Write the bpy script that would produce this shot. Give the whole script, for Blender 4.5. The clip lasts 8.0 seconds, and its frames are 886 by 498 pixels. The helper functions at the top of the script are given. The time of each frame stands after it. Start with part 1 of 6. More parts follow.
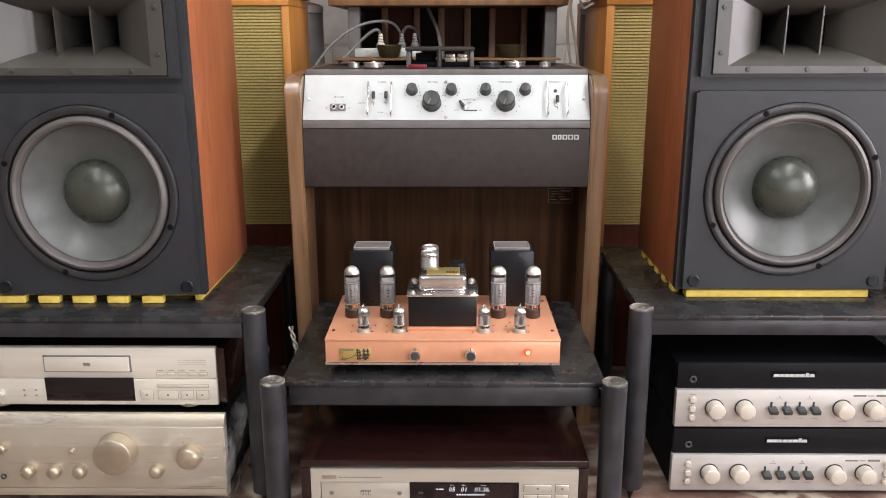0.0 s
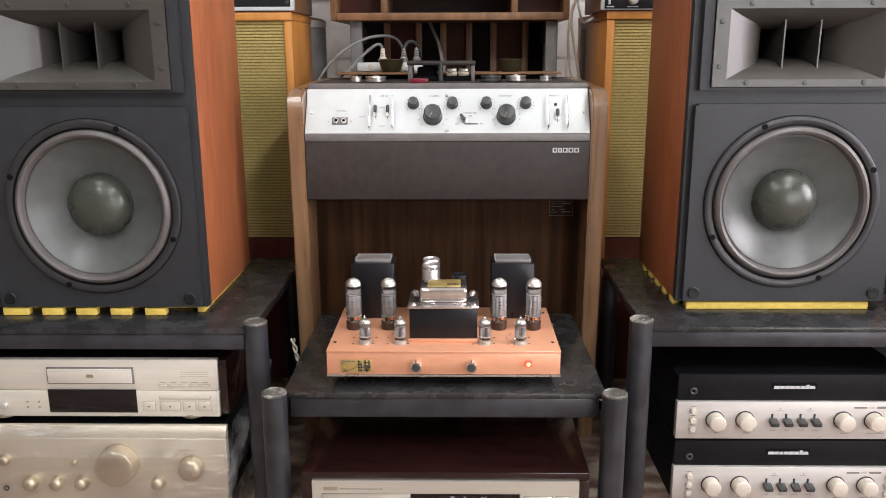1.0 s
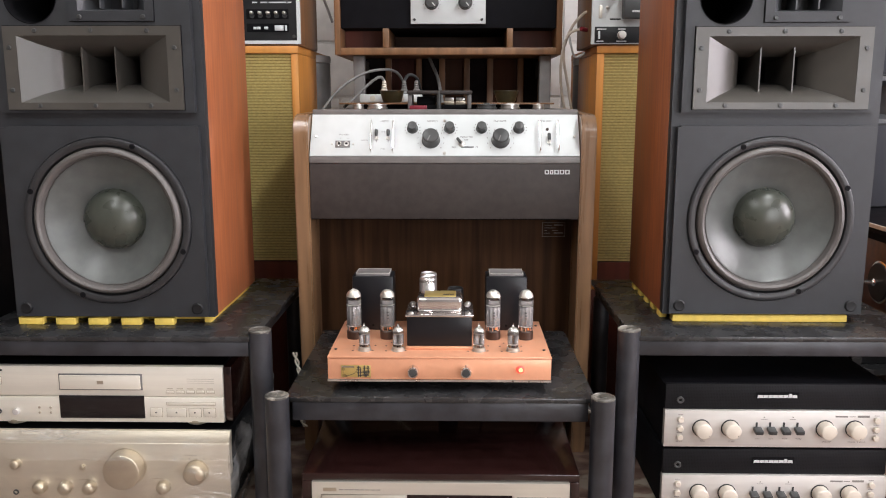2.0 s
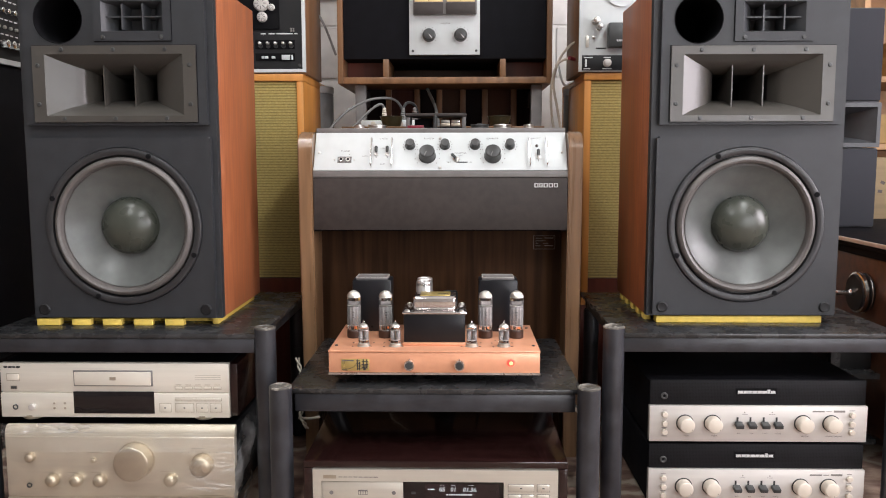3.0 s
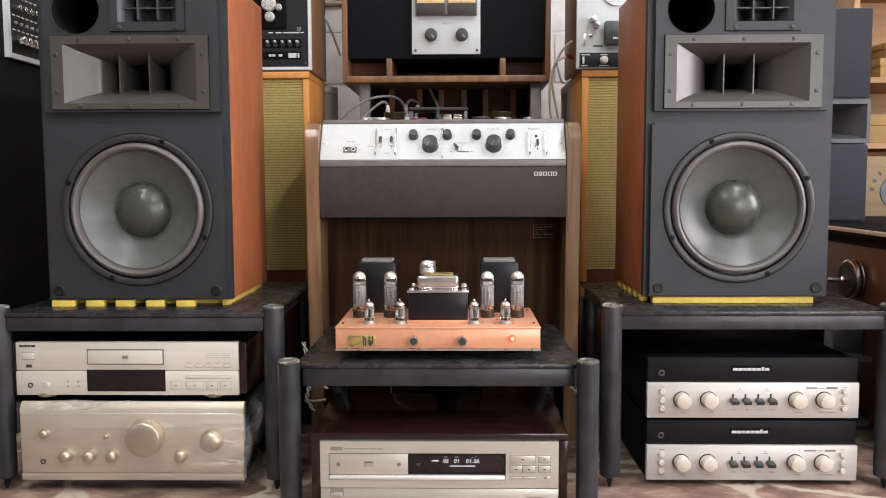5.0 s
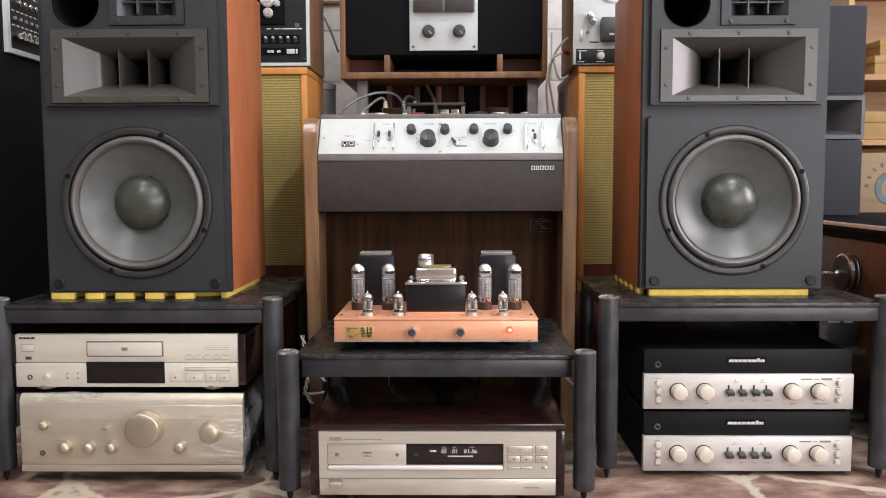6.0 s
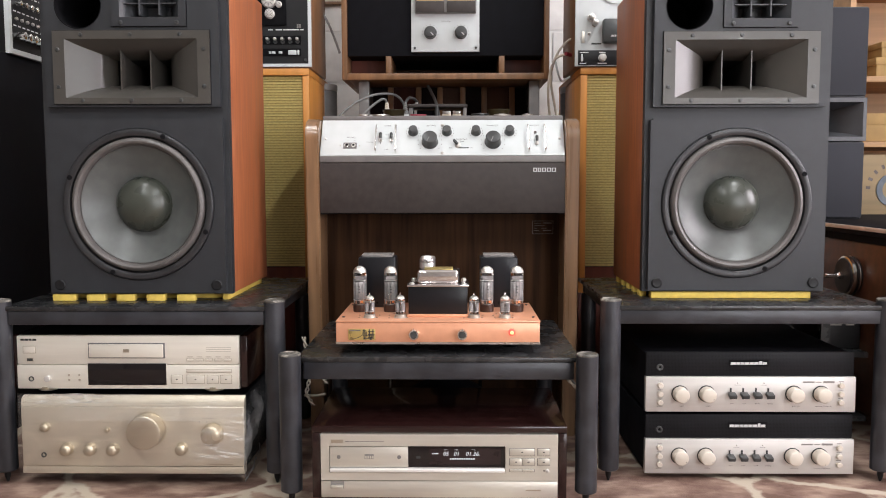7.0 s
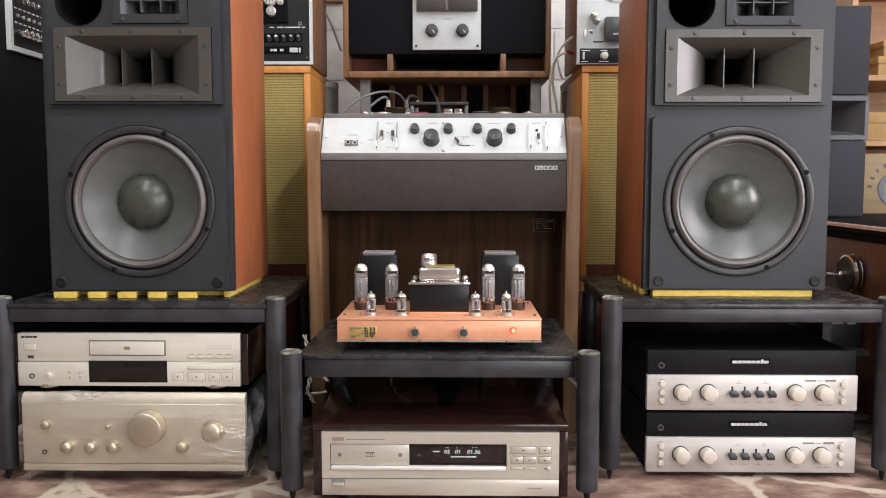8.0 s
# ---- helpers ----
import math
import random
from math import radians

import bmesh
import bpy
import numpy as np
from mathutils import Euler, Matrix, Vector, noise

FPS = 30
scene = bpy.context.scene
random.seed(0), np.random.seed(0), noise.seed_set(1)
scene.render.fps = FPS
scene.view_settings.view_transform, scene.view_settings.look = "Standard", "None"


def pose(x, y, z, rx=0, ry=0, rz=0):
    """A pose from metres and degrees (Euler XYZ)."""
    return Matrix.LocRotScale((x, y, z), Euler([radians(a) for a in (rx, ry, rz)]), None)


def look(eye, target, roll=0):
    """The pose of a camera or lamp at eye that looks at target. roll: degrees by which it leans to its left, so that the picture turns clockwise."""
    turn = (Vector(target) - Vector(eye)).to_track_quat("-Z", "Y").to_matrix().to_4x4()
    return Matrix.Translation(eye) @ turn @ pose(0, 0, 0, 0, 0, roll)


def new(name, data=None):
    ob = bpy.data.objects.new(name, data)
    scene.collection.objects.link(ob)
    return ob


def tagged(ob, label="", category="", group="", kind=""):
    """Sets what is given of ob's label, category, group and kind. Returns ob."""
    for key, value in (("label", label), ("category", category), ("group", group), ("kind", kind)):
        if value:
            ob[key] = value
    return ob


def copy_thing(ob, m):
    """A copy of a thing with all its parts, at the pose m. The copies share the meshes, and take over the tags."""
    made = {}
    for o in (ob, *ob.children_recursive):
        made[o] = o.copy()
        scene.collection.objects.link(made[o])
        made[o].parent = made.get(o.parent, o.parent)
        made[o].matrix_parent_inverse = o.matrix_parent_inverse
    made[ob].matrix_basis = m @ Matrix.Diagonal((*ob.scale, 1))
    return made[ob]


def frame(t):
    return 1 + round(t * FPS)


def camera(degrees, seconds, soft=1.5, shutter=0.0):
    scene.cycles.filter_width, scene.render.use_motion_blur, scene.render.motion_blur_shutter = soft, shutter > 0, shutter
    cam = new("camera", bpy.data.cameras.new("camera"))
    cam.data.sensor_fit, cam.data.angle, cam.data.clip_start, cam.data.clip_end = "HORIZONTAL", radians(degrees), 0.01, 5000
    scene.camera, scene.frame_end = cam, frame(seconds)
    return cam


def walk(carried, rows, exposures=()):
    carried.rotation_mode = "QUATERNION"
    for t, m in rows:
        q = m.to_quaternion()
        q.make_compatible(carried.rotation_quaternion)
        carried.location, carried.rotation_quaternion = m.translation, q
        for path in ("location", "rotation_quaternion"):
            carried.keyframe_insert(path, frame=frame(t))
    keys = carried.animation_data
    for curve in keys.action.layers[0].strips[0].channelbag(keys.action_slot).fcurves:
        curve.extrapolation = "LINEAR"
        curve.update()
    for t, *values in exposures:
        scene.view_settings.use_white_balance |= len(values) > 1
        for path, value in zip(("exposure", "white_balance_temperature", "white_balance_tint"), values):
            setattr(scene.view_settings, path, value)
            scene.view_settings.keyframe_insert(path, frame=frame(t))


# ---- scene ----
cam = camera(56.9, 8.0, soft=1.0)
PATH = [
    (0, (0.012, 0.026, 0.828), (-0.01, 1.96, 0.32), -0.1),
    (0.5, (0.015, 0.024, 0.828), (-0.012, 1.961, 0.33), -0.2),
    (1, (0.017, 0.017, 0.828), (-0.014, 1.959, 0.352), -0.2),
    (1.5, (0.022, -0.018, 0.806), (-0.013, 1.938, 0.39), -0.2),
    (1.7, (0.025, -0.037, 0.795), (-0.011, 1.924, 0.401), -0.1),
    (2.8, (0.036, -0.159, 0.715), (0.003, 1.826, 0.469), 0.1),
    (3, (0.043, -0.178, 0.694), (0.003, 1.809, 0.471), -0.1),
    (3.5, (0.042, -0.2, 0.658), (-0.003, 1.791, 0.471), -0.1),
    (4, (0.041, -0.213, 0.644), (-0.002, 1.78, 0.476), -0.1),
    (4.5, (0.041, -0.234, 0.622), (0.0, 1.759, 0.46), -0.1),
    (4.7, (0.038, -0.237, 0.622), (-0.003, 1.755, 0.454), -0.2),
    (5.8, (0.036, -0.247, 0.599), (0.003, 1.746, 0.436), -0.1),
    (6, (0.035, -0.251, 0.599), (0.004, 1.742, 0.437), -0.2),
    (6.5, (0.037, -0.249, 0.602), (0.009, 1.744, 0.438), -0.2),
    (7, (0.03, -0.249, 0.604), (0.0, 1.744, 0.441), -0.1),
    (7.5, (0.024, -0.246, 0.604), (-0.008, 1.747, 0.441), -0.1),
    (8, (0.028, -0.247, 0.601), (-0.003, 1.745, 0.436), -0.0),
]
walk(cam, [(t, look(eye, target, roll)) for t, eye, target, roll in PATH])

# ---- light: ceiling tubes of the shop ----
world = bpy.data.worlds.new("room_world")
scene.world = world
world.use_nodes = True
world.node_tree.nodes["Background"].inputs[0].default_value = (0.9, 0.95, 1.0, 1)
world.node_tree.nodes["Background"].inputs[1].default_value = 0.05


def ceiling_lamp(x, y, sx, sy, watts):
    la = bpy.data.lights.new("tube_light", "AREA")
    la.shape, la.size, la.size_y, la.energy = "RECTANGLE", sx, sy, watts
    la.color = (0.955, 0.98, 1.0)
    ob = new("tube_light", la)
    ob.matrix_world = pose(x, y, 2.66)


LAMPS = [(-0.75, 0.75, 16), (1.15, 0.75, 32), (-0.75, -1.1, 28), (1.15, -1.1, 34)]
for lx, ly, lw in LAMPS:
    ceiling_lamp(lx, ly, 0.22, 1.25, lw)


def window_lamp(m, sx, sy, watts, col):
    la = bpy.data.lights.new("window_light", "AREA")
    la.shape, la.size, la.size_y, la.energy, la.color = "RECTANGLE", sx, sy, watts, col
    new("window_light", la).matrix_world = m


# daylight through the glazed shop corner behind the camera and the side window
window_lamp(pose(2.15, -2.98, 1.00, 90, 0, 0), 1.4, 1.9, 39, (0.97, 0.96, 1.0))
window_lamp(pose(2.98, -2.05, 1.00, 90, 0, 90), 1.5, 1.9, 40, (0.97, 0.96, 1.0))
window_lamp(pose(2.98, 0.50, 1.25, 90, 0, 90), 1.3, 1.3, 84, (1.0, 0.91, 0.98))
scene.view_settings.exposure = 0.0


# ---- materials ----
def mat(name, col, rough=0.5, metal=0.0, var=0.12, scale=30.0, big=3.0, bigvar=0.1, bump=0.05, bscale=300.0,
        stretch=(1, 1, 1), rvar=0.12, col2=None, coat=0.0, spec=0.5, dist=0.0005):
    m = bpy.data.materials.new(name)
    m.use_nodes = True
    nt = m.node_tree
    n, ln = nt.nodes, nt.links
    b = n["Principled BSDF"]
    tc, mp = n.new("ShaderNodeTexCoord"), n.new("ShaderNodeMapping")
    ln.new(tc.outputs["Object"], mp.inputs["Vector"])
    mp.inputs["Scale"].default_value = stretch
    n1, n2, n3 = (n.new("ShaderNodeTexNoise") for _ in range(3))
    for q, s, d in ((n1, scale, 6), (n2, big, 3), (n3, bscale, 3)):
        q.inputs["Scale"].default_value = s
        q.inputs["Detail"].default_value = d
        ln.new(mp.outputs[0], q.inputs["Vector"])
    ra = n.new("ShaderNodeValToRGB")
    c2 = col2 or tuple(min(1, c * (1 + var)) for c in col)
    ra.color_ramp.elements[0].position, ra.color_ramp.elements[1].position = 0.36, 0.64
    ra.color_ramp.elements[0].color = (*[c * (1 - var) for c in col], 1)
    ra.color_ramp.elements[1].color = (*c2, 1)
    ln.new(n1.outputs["Fac"], ra.inputs[0])
    mr = n.new("ShaderNodeMapRange")
    mr.inputs["From Min"].default_value, mr.inputs["From Max"].default_value = 0.3, 0.7
    mr.inputs["To Min"].default_value, mr.inputs["To Max"].default_value = 1 - bigvar, 1 + bigvar
    ln.new(n2.outputs["Fac"], mr.inputs["Value"])
    mu = n.new("ShaderNodeVectorMath")
    mu.operation = "SCALE"
    ln.new(ra.outputs[0], mu.inputs[0])
    ln.new(mr.outputs[0], mu.inputs["Scale"])
    ln.new(mu.outputs[0], b.inputs["Base Color"])
    rr = n.new("ShaderNodeMapRange")
    rr.inputs["To Min"].default_value, rr.inputs["To Max"].default_value = max(0.02, rough - rvar), min(1, rough + rvar)
    ln.new(n1.outputs["Fac"], rr.inputs["Value"])
    ln.new(rr.outputs[0], b.inputs["Roughness"])
    b.inputs["Metallic"].default_value = metal
    b.inputs["Coat Weight"].default_value = coat
    b.inputs["Specular IOR Level"].default_value = spec
    if bump:
        bu = n.new("ShaderNodeBump")
        bu.inputs["Strength"].default_value = bump
        bu.inputs["Distance"].default_value = dist
        ln.new(n3.outputs["Fac"], bu.inputs["Height"])
        ln.new(bu.outputs[0], b.inputs["Normal"])
    return m


def glow(name, col, strength):
    m = bpy.data.materials.new(name)
    m.use_nodes = True
    b = m.node_tree.nodes["Principled BSDF"]
    b.inputs["Base Color"].default_value = (*col, 1)
    b.inputs["Emission Color"].default_value = (*col, 1)
    b.inputs["Emission Strength"].default_value = strength
    return m


def scuffed(name, col, rough, worn, amount=0.62):
    """Dark paint with pale scuffs and dust in irregular patches."""
    m = mat(name, col, rough, var=0.25, scale=25, bigvar=0.3, bump=0.12, bscale=220)
    nt = m.node_tree
    n, ln = nt.nodes, nt.links
    b = n["Principled BSDF"]
    old = b.inputs["Base Color"].links[0].from_socket
    tc, no = n.new("ShaderNodeTexCoord"), n.new("ShaderNodeTexNoise")
    no.inputs["Scale"].default_value, no.inputs["Detail"].default_value, no.inputs["Distortion"].default_value = 14, 9, 1.2
    no.inputs["Roughness"].default_value = 0.68
    ln.new(tc.outputs["Object"], no.inputs["Vector"])
    mr = n.new("ShaderNodeMapRange")
    mr.inputs["From Min"].default_value, mr.inputs["From Max"].default_value = amount, amount + 0.14
    ln.new(no.outputs["Fac"], mr.inputs["Value"])
    mx = n.new("ShaderNodeMixRGB")
    mx.inputs[2].default_value = (*worn, 1)
    ln.new(mr.outputs[0], mx.inputs[0])
    ln.new(old, mx.inputs[1])
    ln.new(mx.outputs[0], b.inputs["Base Color"])
    return m


def glass(name, tint, rough=0.02):
    m = bpy.data.materials.new(name)
    m.use_nodes = True
    b = m.node_tree.nodes["Principled BSDF"]
    b.inputs["Base Color"].default_value = (*tint, 1)
    b.inputs["Transmission Weight"].default_value = 1.0
    b.inputs["Roughness"].default_value = rough
    b.inputs["IOR"].default_value = 1.42
    return m


def film_material(crease, most, fine=15, haze=0.1, lo=0.36):
    """Thin clear wrapping film: see-through, with glossy crinkles."""
    m = bpy.data.materials.new("clear_wrap")
    m.use_nodes = True
    nt = m.node_tree
    n, ln = nt.nodes, nt.links
    n.remove(n["Principled BSDF"])
    tr, gl, mx = n.new("ShaderNodeBsdfTransparent"), n.new("ShaderNodeBsdfGlossy"), n.new("ShaderNodeMixShader")
    tr.inputs[0].default_value = (0.96, 0.96, 0.95, 1)
    gl.inputs["Roughness"].default_value = 0.30
    tc, no, no2, mp = n.new("ShaderNodeTexCoord"), n.new("ShaderNodeTexNoise"), n.new("ShaderNodeTexNoise"), n.new("ShaderNodeMapping")
    mp.inputs["Scale"].default_value = (0.7, 1, 1.8)
    mp.inputs["Rotation"].default_value = (0, 0.5, 0)
    ln.new(tc.outputs["Object"], mp.inputs["Vector"])
    for q, s, d in ((no, fine, 1.2), (no2, 7, 0.6)):
        q.inputs["Scale"].default_value, q.inputs["Distortion"].default_value, q.inputs["Detail"].default_value = s, d, 3
        ln.new(mp.outputs[0], q.inputs["Vector"])
    bu = n.new("ShaderNodeBump")
    bu.inputs["Strength"].default_value, bu.inputs["Distance"].default_value = 1.0, crease
    ln.new(no.outputs["Fac"], bu.inputs["Height"])
    ln.new(bu.outputs[0], gl.inputs["Normal"])
    mr = n.new("ShaderNodeMapRange")
    mr.inputs["From Min"].default_value, mr.inputs["From Max"].default_value = lo, 0.72
    mr.inputs["To Min"].default_value, mr.inputs["To Max"].default_value = 0.03, most
    ln.new(no2.outputs["Fac"], mr.inputs["Value"])
    ln.new(mr.outputs[0], mx.inputs[0])
    ln.new(tr.outputs[0], mx.inputs[1])
    di, mh = n.new("ShaderNodeBsdfDiffuse"), n.new("ShaderNodeMixShader")
    di.inputs[0].default_value = (0.82, 0.82, 0.82, 1)
    ln.new(bu.outputs[0], di.inputs["Normal"])
    mh.inputs[0].default_value = haze
    ln.new(gl.outputs[0], mh.inputs[1])
    ln.new(di.outputs[0], mh.inputs[2])
    ln.new(mh.outputs[0], mx.inputs[2])
    ln.new(mx.outputs[0], n["Material Output"].inputs[0])
    return m


def carpet_material():
    m = bpy.data.materials.new("carpet_pile")
    m.use_nodes = True
    nt = m.node_tree
    n, ln = nt.nodes, nt.links
    b = n["Principled BSDF"]
    b.inputs["Roughness"].default_value = 0.95
    b.inputs["Specular IOR Level"].default_value = 0.15
    tc = n.new("ShaderNodeTexCoord")
    wob = n.new("ShaderNodeTexNoise")
    wob.inputs["Scale"].default_value, wob.inputs["Detail"].default_value = 9, 5
    ln.new(tc.outputs["Object"], wob.inputs["Vector"])
    off = n.new("ShaderNodeMapping")
    off.inputs["Location"].default_value = (0.41, 0.23, 0.0)
    ln.new(tc.outputs["Object"], off.inputs["Vector"])
    sc = n.new("ShaderNodeVectorMath")
    sc.operation = "SCALE"
    sc.inputs["Scale"].default_value = 0.13
    ln.new(wob.outputs["Color"], sc.inputs[0])
    ad = n.new("ShaderNodeVectorMath")
    ln.new(off.outputs[0], ad.inputs[0])
    ln.new(sc.outputs[0], ad.inputs[1])
    vo = n.new("ShaderNodeTexVoronoi")
    vo.feature = "DISTANCE_TO_EDGE"
    vo.inputs["Scale"].default_value = 3.1
    ln.new(ad.outputs[0], vo.inputs["Vector"])
    edge = n.new("ShaderNodeMapRange")
    edge.inputs["From Min"].default_value, edge.inputs["From Max"].default_value = 0.022, 0.050
    ln.new(vo.outputs["Distance"], edge.inputs["Value"])
    pat = n.new("ShaderNodeTexNoise")
    pat.inputs["Scale"].default_value, pat.inputs["Detail"].default_value = 17, 5
    mp = n.new("ShaderNodeMapping")
    mp.inputs["Scale"].default_value = (0.75, 1.3, 1)
    ln.new(tc.outputs["Object"], mp.inputs["Vector"])
    ln.new(mp.outputs[0], pat.inputs["Vector"])
    ra = n.new("ShaderNodeValToRGB")
    cr = ra.color_ramp
    cr.elements[0].position, cr.elements[0].color = 0.38, (0.150, 0.090, 0.070, 1)
    cr.elements[1].position, cr.elements[1].color = 0.64, (0.345, 0.245, 0.190, 1)
    e = cr.elements.new(0.5)
    e.color = (0.225, 0.145, 0.115, 1)
    ln.new(pat.outputs["Fac"], ra.inputs[0])
    mx = n.new("ShaderNodeMixRGB")
    mx.inputs[1].default_value = (0.46, 0.39, 0.31, 1)
    ln.new(edge.outputs[0], mx.inputs[0])
    ln.new(ra.outputs[0], mx.inputs[2])
    ln.new(mx.outputs[0], b.inputs["Base Color"])
    fi = n.new("ShaderNodeTexNoise")
    fi.inputs["Scale"].default_value, fi.inputs["Detail"].default_value = 420, 3
    ln.new(tc.outputs["Object"], fi.inputs["Vector"])
    bu = n.new("ShaderNodeBump")
    bu.inputs["Strength"].default_value, bu.inputs["Distance"].default_value = 0.6, 0.003
    ln.new(fi.outputs["Fac"], bu.inputs["Height"])
    ln.new(bu.outputs[0], b.inputs["Normal"])
    return m


GR_Z, GR_X = (1, 1, 0.05), (0.05, 1, 1)
M_BLACK = mat("charcoal_paint", (0.0222, 0.0240, 0.0276), 0.52, var=0.12, bigvar=0.12, bump=0.1, bscale=500)
M_BLACK2 = mat("black_plastic", (0.010, 0.010, 0.011), 0.45, bump=0.05, spec=0.35)
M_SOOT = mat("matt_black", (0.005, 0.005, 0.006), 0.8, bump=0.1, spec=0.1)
M_GLOSSBLK = mat("black_gloss_enamel", (0.008, 0.008, 0.010), 0.30, var=0.1, bump=0.02, rvar=0.04, spec=0.35)
M_FLANGE = mat("cast_frame_paint", (0.027, 0.027, 0.029), 0.36, bump=0.05)
M_HORN = mat("grey_brown_horn", (0.064, 0.059, 0.052), 0.30, var=0.04, bigvar=0.05, bump=0.04, bscale=700, rvar=0.03)
M_RUBBER = mat("rubber_surround", (0.105, 0.096, 0.091), 0.42, bump=0.03)
M_CONE = mat("coated_cone", (0.096, 0.103, 0.099), 0.34, var=0.10, scale=40, bigvar=0.08, big=9, bump=0.16, bscale=420)
M_CAP = mat("dust_cap", (0.050, 0.055, 0.044), 0.29, var=0.12, scale=30, bump=0.04, bscale=150)
M_CHERRY = mat("cherry_veneer", (0.320, 0.096, 0.036), 0.45, var=0.14, scale=95, big=14, bigvar=0.10, stretch=(1, 1, 0.09), bump=0.04, bscale=160, col2=(0.385, 0.128, 0.050))
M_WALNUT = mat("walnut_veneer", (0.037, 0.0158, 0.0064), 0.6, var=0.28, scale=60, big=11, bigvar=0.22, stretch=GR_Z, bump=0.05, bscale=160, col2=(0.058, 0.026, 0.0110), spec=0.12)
M_OAKSIDE = mat("oiled_teak_edge", (0.205, 0.115, 0.058), 0.30, var=0.2, scale=60, big=10, bigvar=0.15, stretch=GR_Z, bump=0.05, coat=0.3)
M_HONEY = mat("honey_veneer", (0.56, 0.235, 0.052), 0.42, var=0.1, scale=50, big=8, bigvar=0.1, stretch=GR_Z, bump=0.04)
M_WALNUTX = mat("brown_walnut_edge", (0.20, 0.10, 0.045), 0.42, var=0.2, scale=50, big=10, bigvar=0.15, stretch=GR_Z, bump=0.04)
M_REDDARK = mat("dark_red_board", (0.075, 0.022, 0.014), 0.5, var=0.25, scale=30, stretch=GR_Z)
M_SOOTB = mat("black_lacquer_matt", (0.006, 0.006, 0.008), 0.7, var=0.2, bump=0.1, spec=0.12)
M_REDWOOD = mat("red_brown_wood", (0.12, 0.028, 0.016), 0.45, var=0.2, scale=40, stretch=GR_Z)
M_MAHOG = mat("polished_mahogany", (0.016, 0.0055, 0.005), 0.2, var=0.3, scale=40, stretch=GR_X, bump=0.02, coat=0.2)
M_DARKWOOD = mat("dark_rosewood", (0.075, 0.03, 0.016), 0.35, var=0.3, scale=40, stretch=GR_X)
M_GRILLE = mat("straw_cloth", (0.53, 0.41, 0.145), 0.8, var=0.12, scale=160, bigvar=0.1, bump=0.3, bscale=900)
M_GRILLED = mat("olive_cloth", (0.36, 0.27, 0.085), 0.9, var=0.2, scale=200, bump=0.3, bscale=900)
M_STAND = scuffed("scuffed_black_board", (0.025, 0.025, 0.026), 0.27, (0.12, 0.108, 0.098), 0.60)
M_POST = scuffed("black_enamel_tube", (0.028, 0.029, 0.034), 0.34, (0.045, 0.044, 0.045), 0.80)
M_WORN = scuffed("worn_tube_end", (0.09, 0.085, 0.075), 0.4, (0.40, 0.37, 0.32), 0.46)
M_CHAMP = mat("champagne_aluminium", (0.84, 0.80, 0.71), 0.42, 0.4, var=0.03, scale=120, stretch=GR_X, bigvar=0.04, bump=0.03, bscale=900, rvar=0.05)
M_CHAMPK = mat("turned_champagne_knob", (0.60, 0.52, 0.40), 0.40, 0.85, var=0.03, scale=80, bump=0.0, rvar=0.04)
M_CHAMPD = mat("champagne_front_wrapped", (0.68, 0.61, 0.50), 0.42, 0.6, var=0.04, scale=120, stretch=GR_X, bigvar=0.06, bump=0.03, bscale=900, rvar=0.05)
M_CHAMP2 = mat("champagne_dark", (0.50, 0.44, 0.35), 0.34, 0.8, var=0.04, bump=0.02)
M_SILVER = mat("satin_silver", (0.60, 0.575, 0.545), 0.46, 0.45, var=0.03, scale=120, stretch=GR_X, bigvar=0.03, bump=0.03, bscale=900, rvar=0.05)
M_CDSILV = mat("pale_gold_aluminium", (0.66, 0.635, 0.565), 0.38, 0.65, var=0.03, scale=120, stretch=GR_X, bigvar=0.03, bump=0.02, bscale=900, rvar=0.05)
M_WHITE = mat("white_panel_paint", (0.58, 0.61, 0.61), 0.4, var=0.03, scale=30, bigvar=0.03, bump=0.03)
M_OFFWHITE = mat("wall_paint", (0.82, 0.81, 0.78), 0.8, var=0.07, scale=14, bigvar=0.1, bump=0.4, bscale=90, dist=0.002)
M_SHOP = mat("dim_shop_wall", (0.26, 0.24, 0.22), 0.8, var=0.2, scale=5, bigvar=0.3, big=2, bump=0.2)
M_CEIL = mat("ceiling_paint", (0.72, 0.72, 0.70), 0.9, var=0.05, scale=8, bump=0.1)
M_FASCIA = mat("brown_vinyl", (0.043, 0.0352, 0.0325), 0.55, var=0.12, scale=60, bump=0.25, bscale=700, spec=0.3)
M_GREY = mat("mid_grey_paint", (0.16, 0.15, 0.145), 0.42, bump=0.04)
M_GREYCL = mat("grey_blue_cloth", (0.0165, 0.0178, 0.0235), 0.85, var=0.1, scale=200, bump=0.3, bscale=900)
M_SLATE = mat("slate_horn", (0.052, 0.055, 0.060), 0.45, bump=0.04)
M_COPPER = mat("salmon_copper_enamel", (0.75, 0.36, 0.213), 0.36, 0.25, var=0.03, scale=60, bigvar=0.03, bump=0.02, coat=0.2)
M_GOLD = mat("brass_plate", (0.66, 0.50, 0.18), 0.3, 0.7, var=0.08, scale=40)
M_CHROME = mat("chrome", (0.80, 0.79, 0.77), 0.16, 1.0, var=0.03, bump=0.0, rvar=0.04)
M_STEEL = mat("brushed_steel", (0.58, 0.56, 0.53), 0.3, 0.9, var=0.06, bump=0.02)
M_ANODE = mat("grey_anode", (0.22, 0.208, 0.208), 0.45, 0.35, var=0.15, scale=80)
M_KNOB = mat("dark_grey_knob", (0.045, 0.047, 0.047), 0.36, var=0.1, bump=0.02)
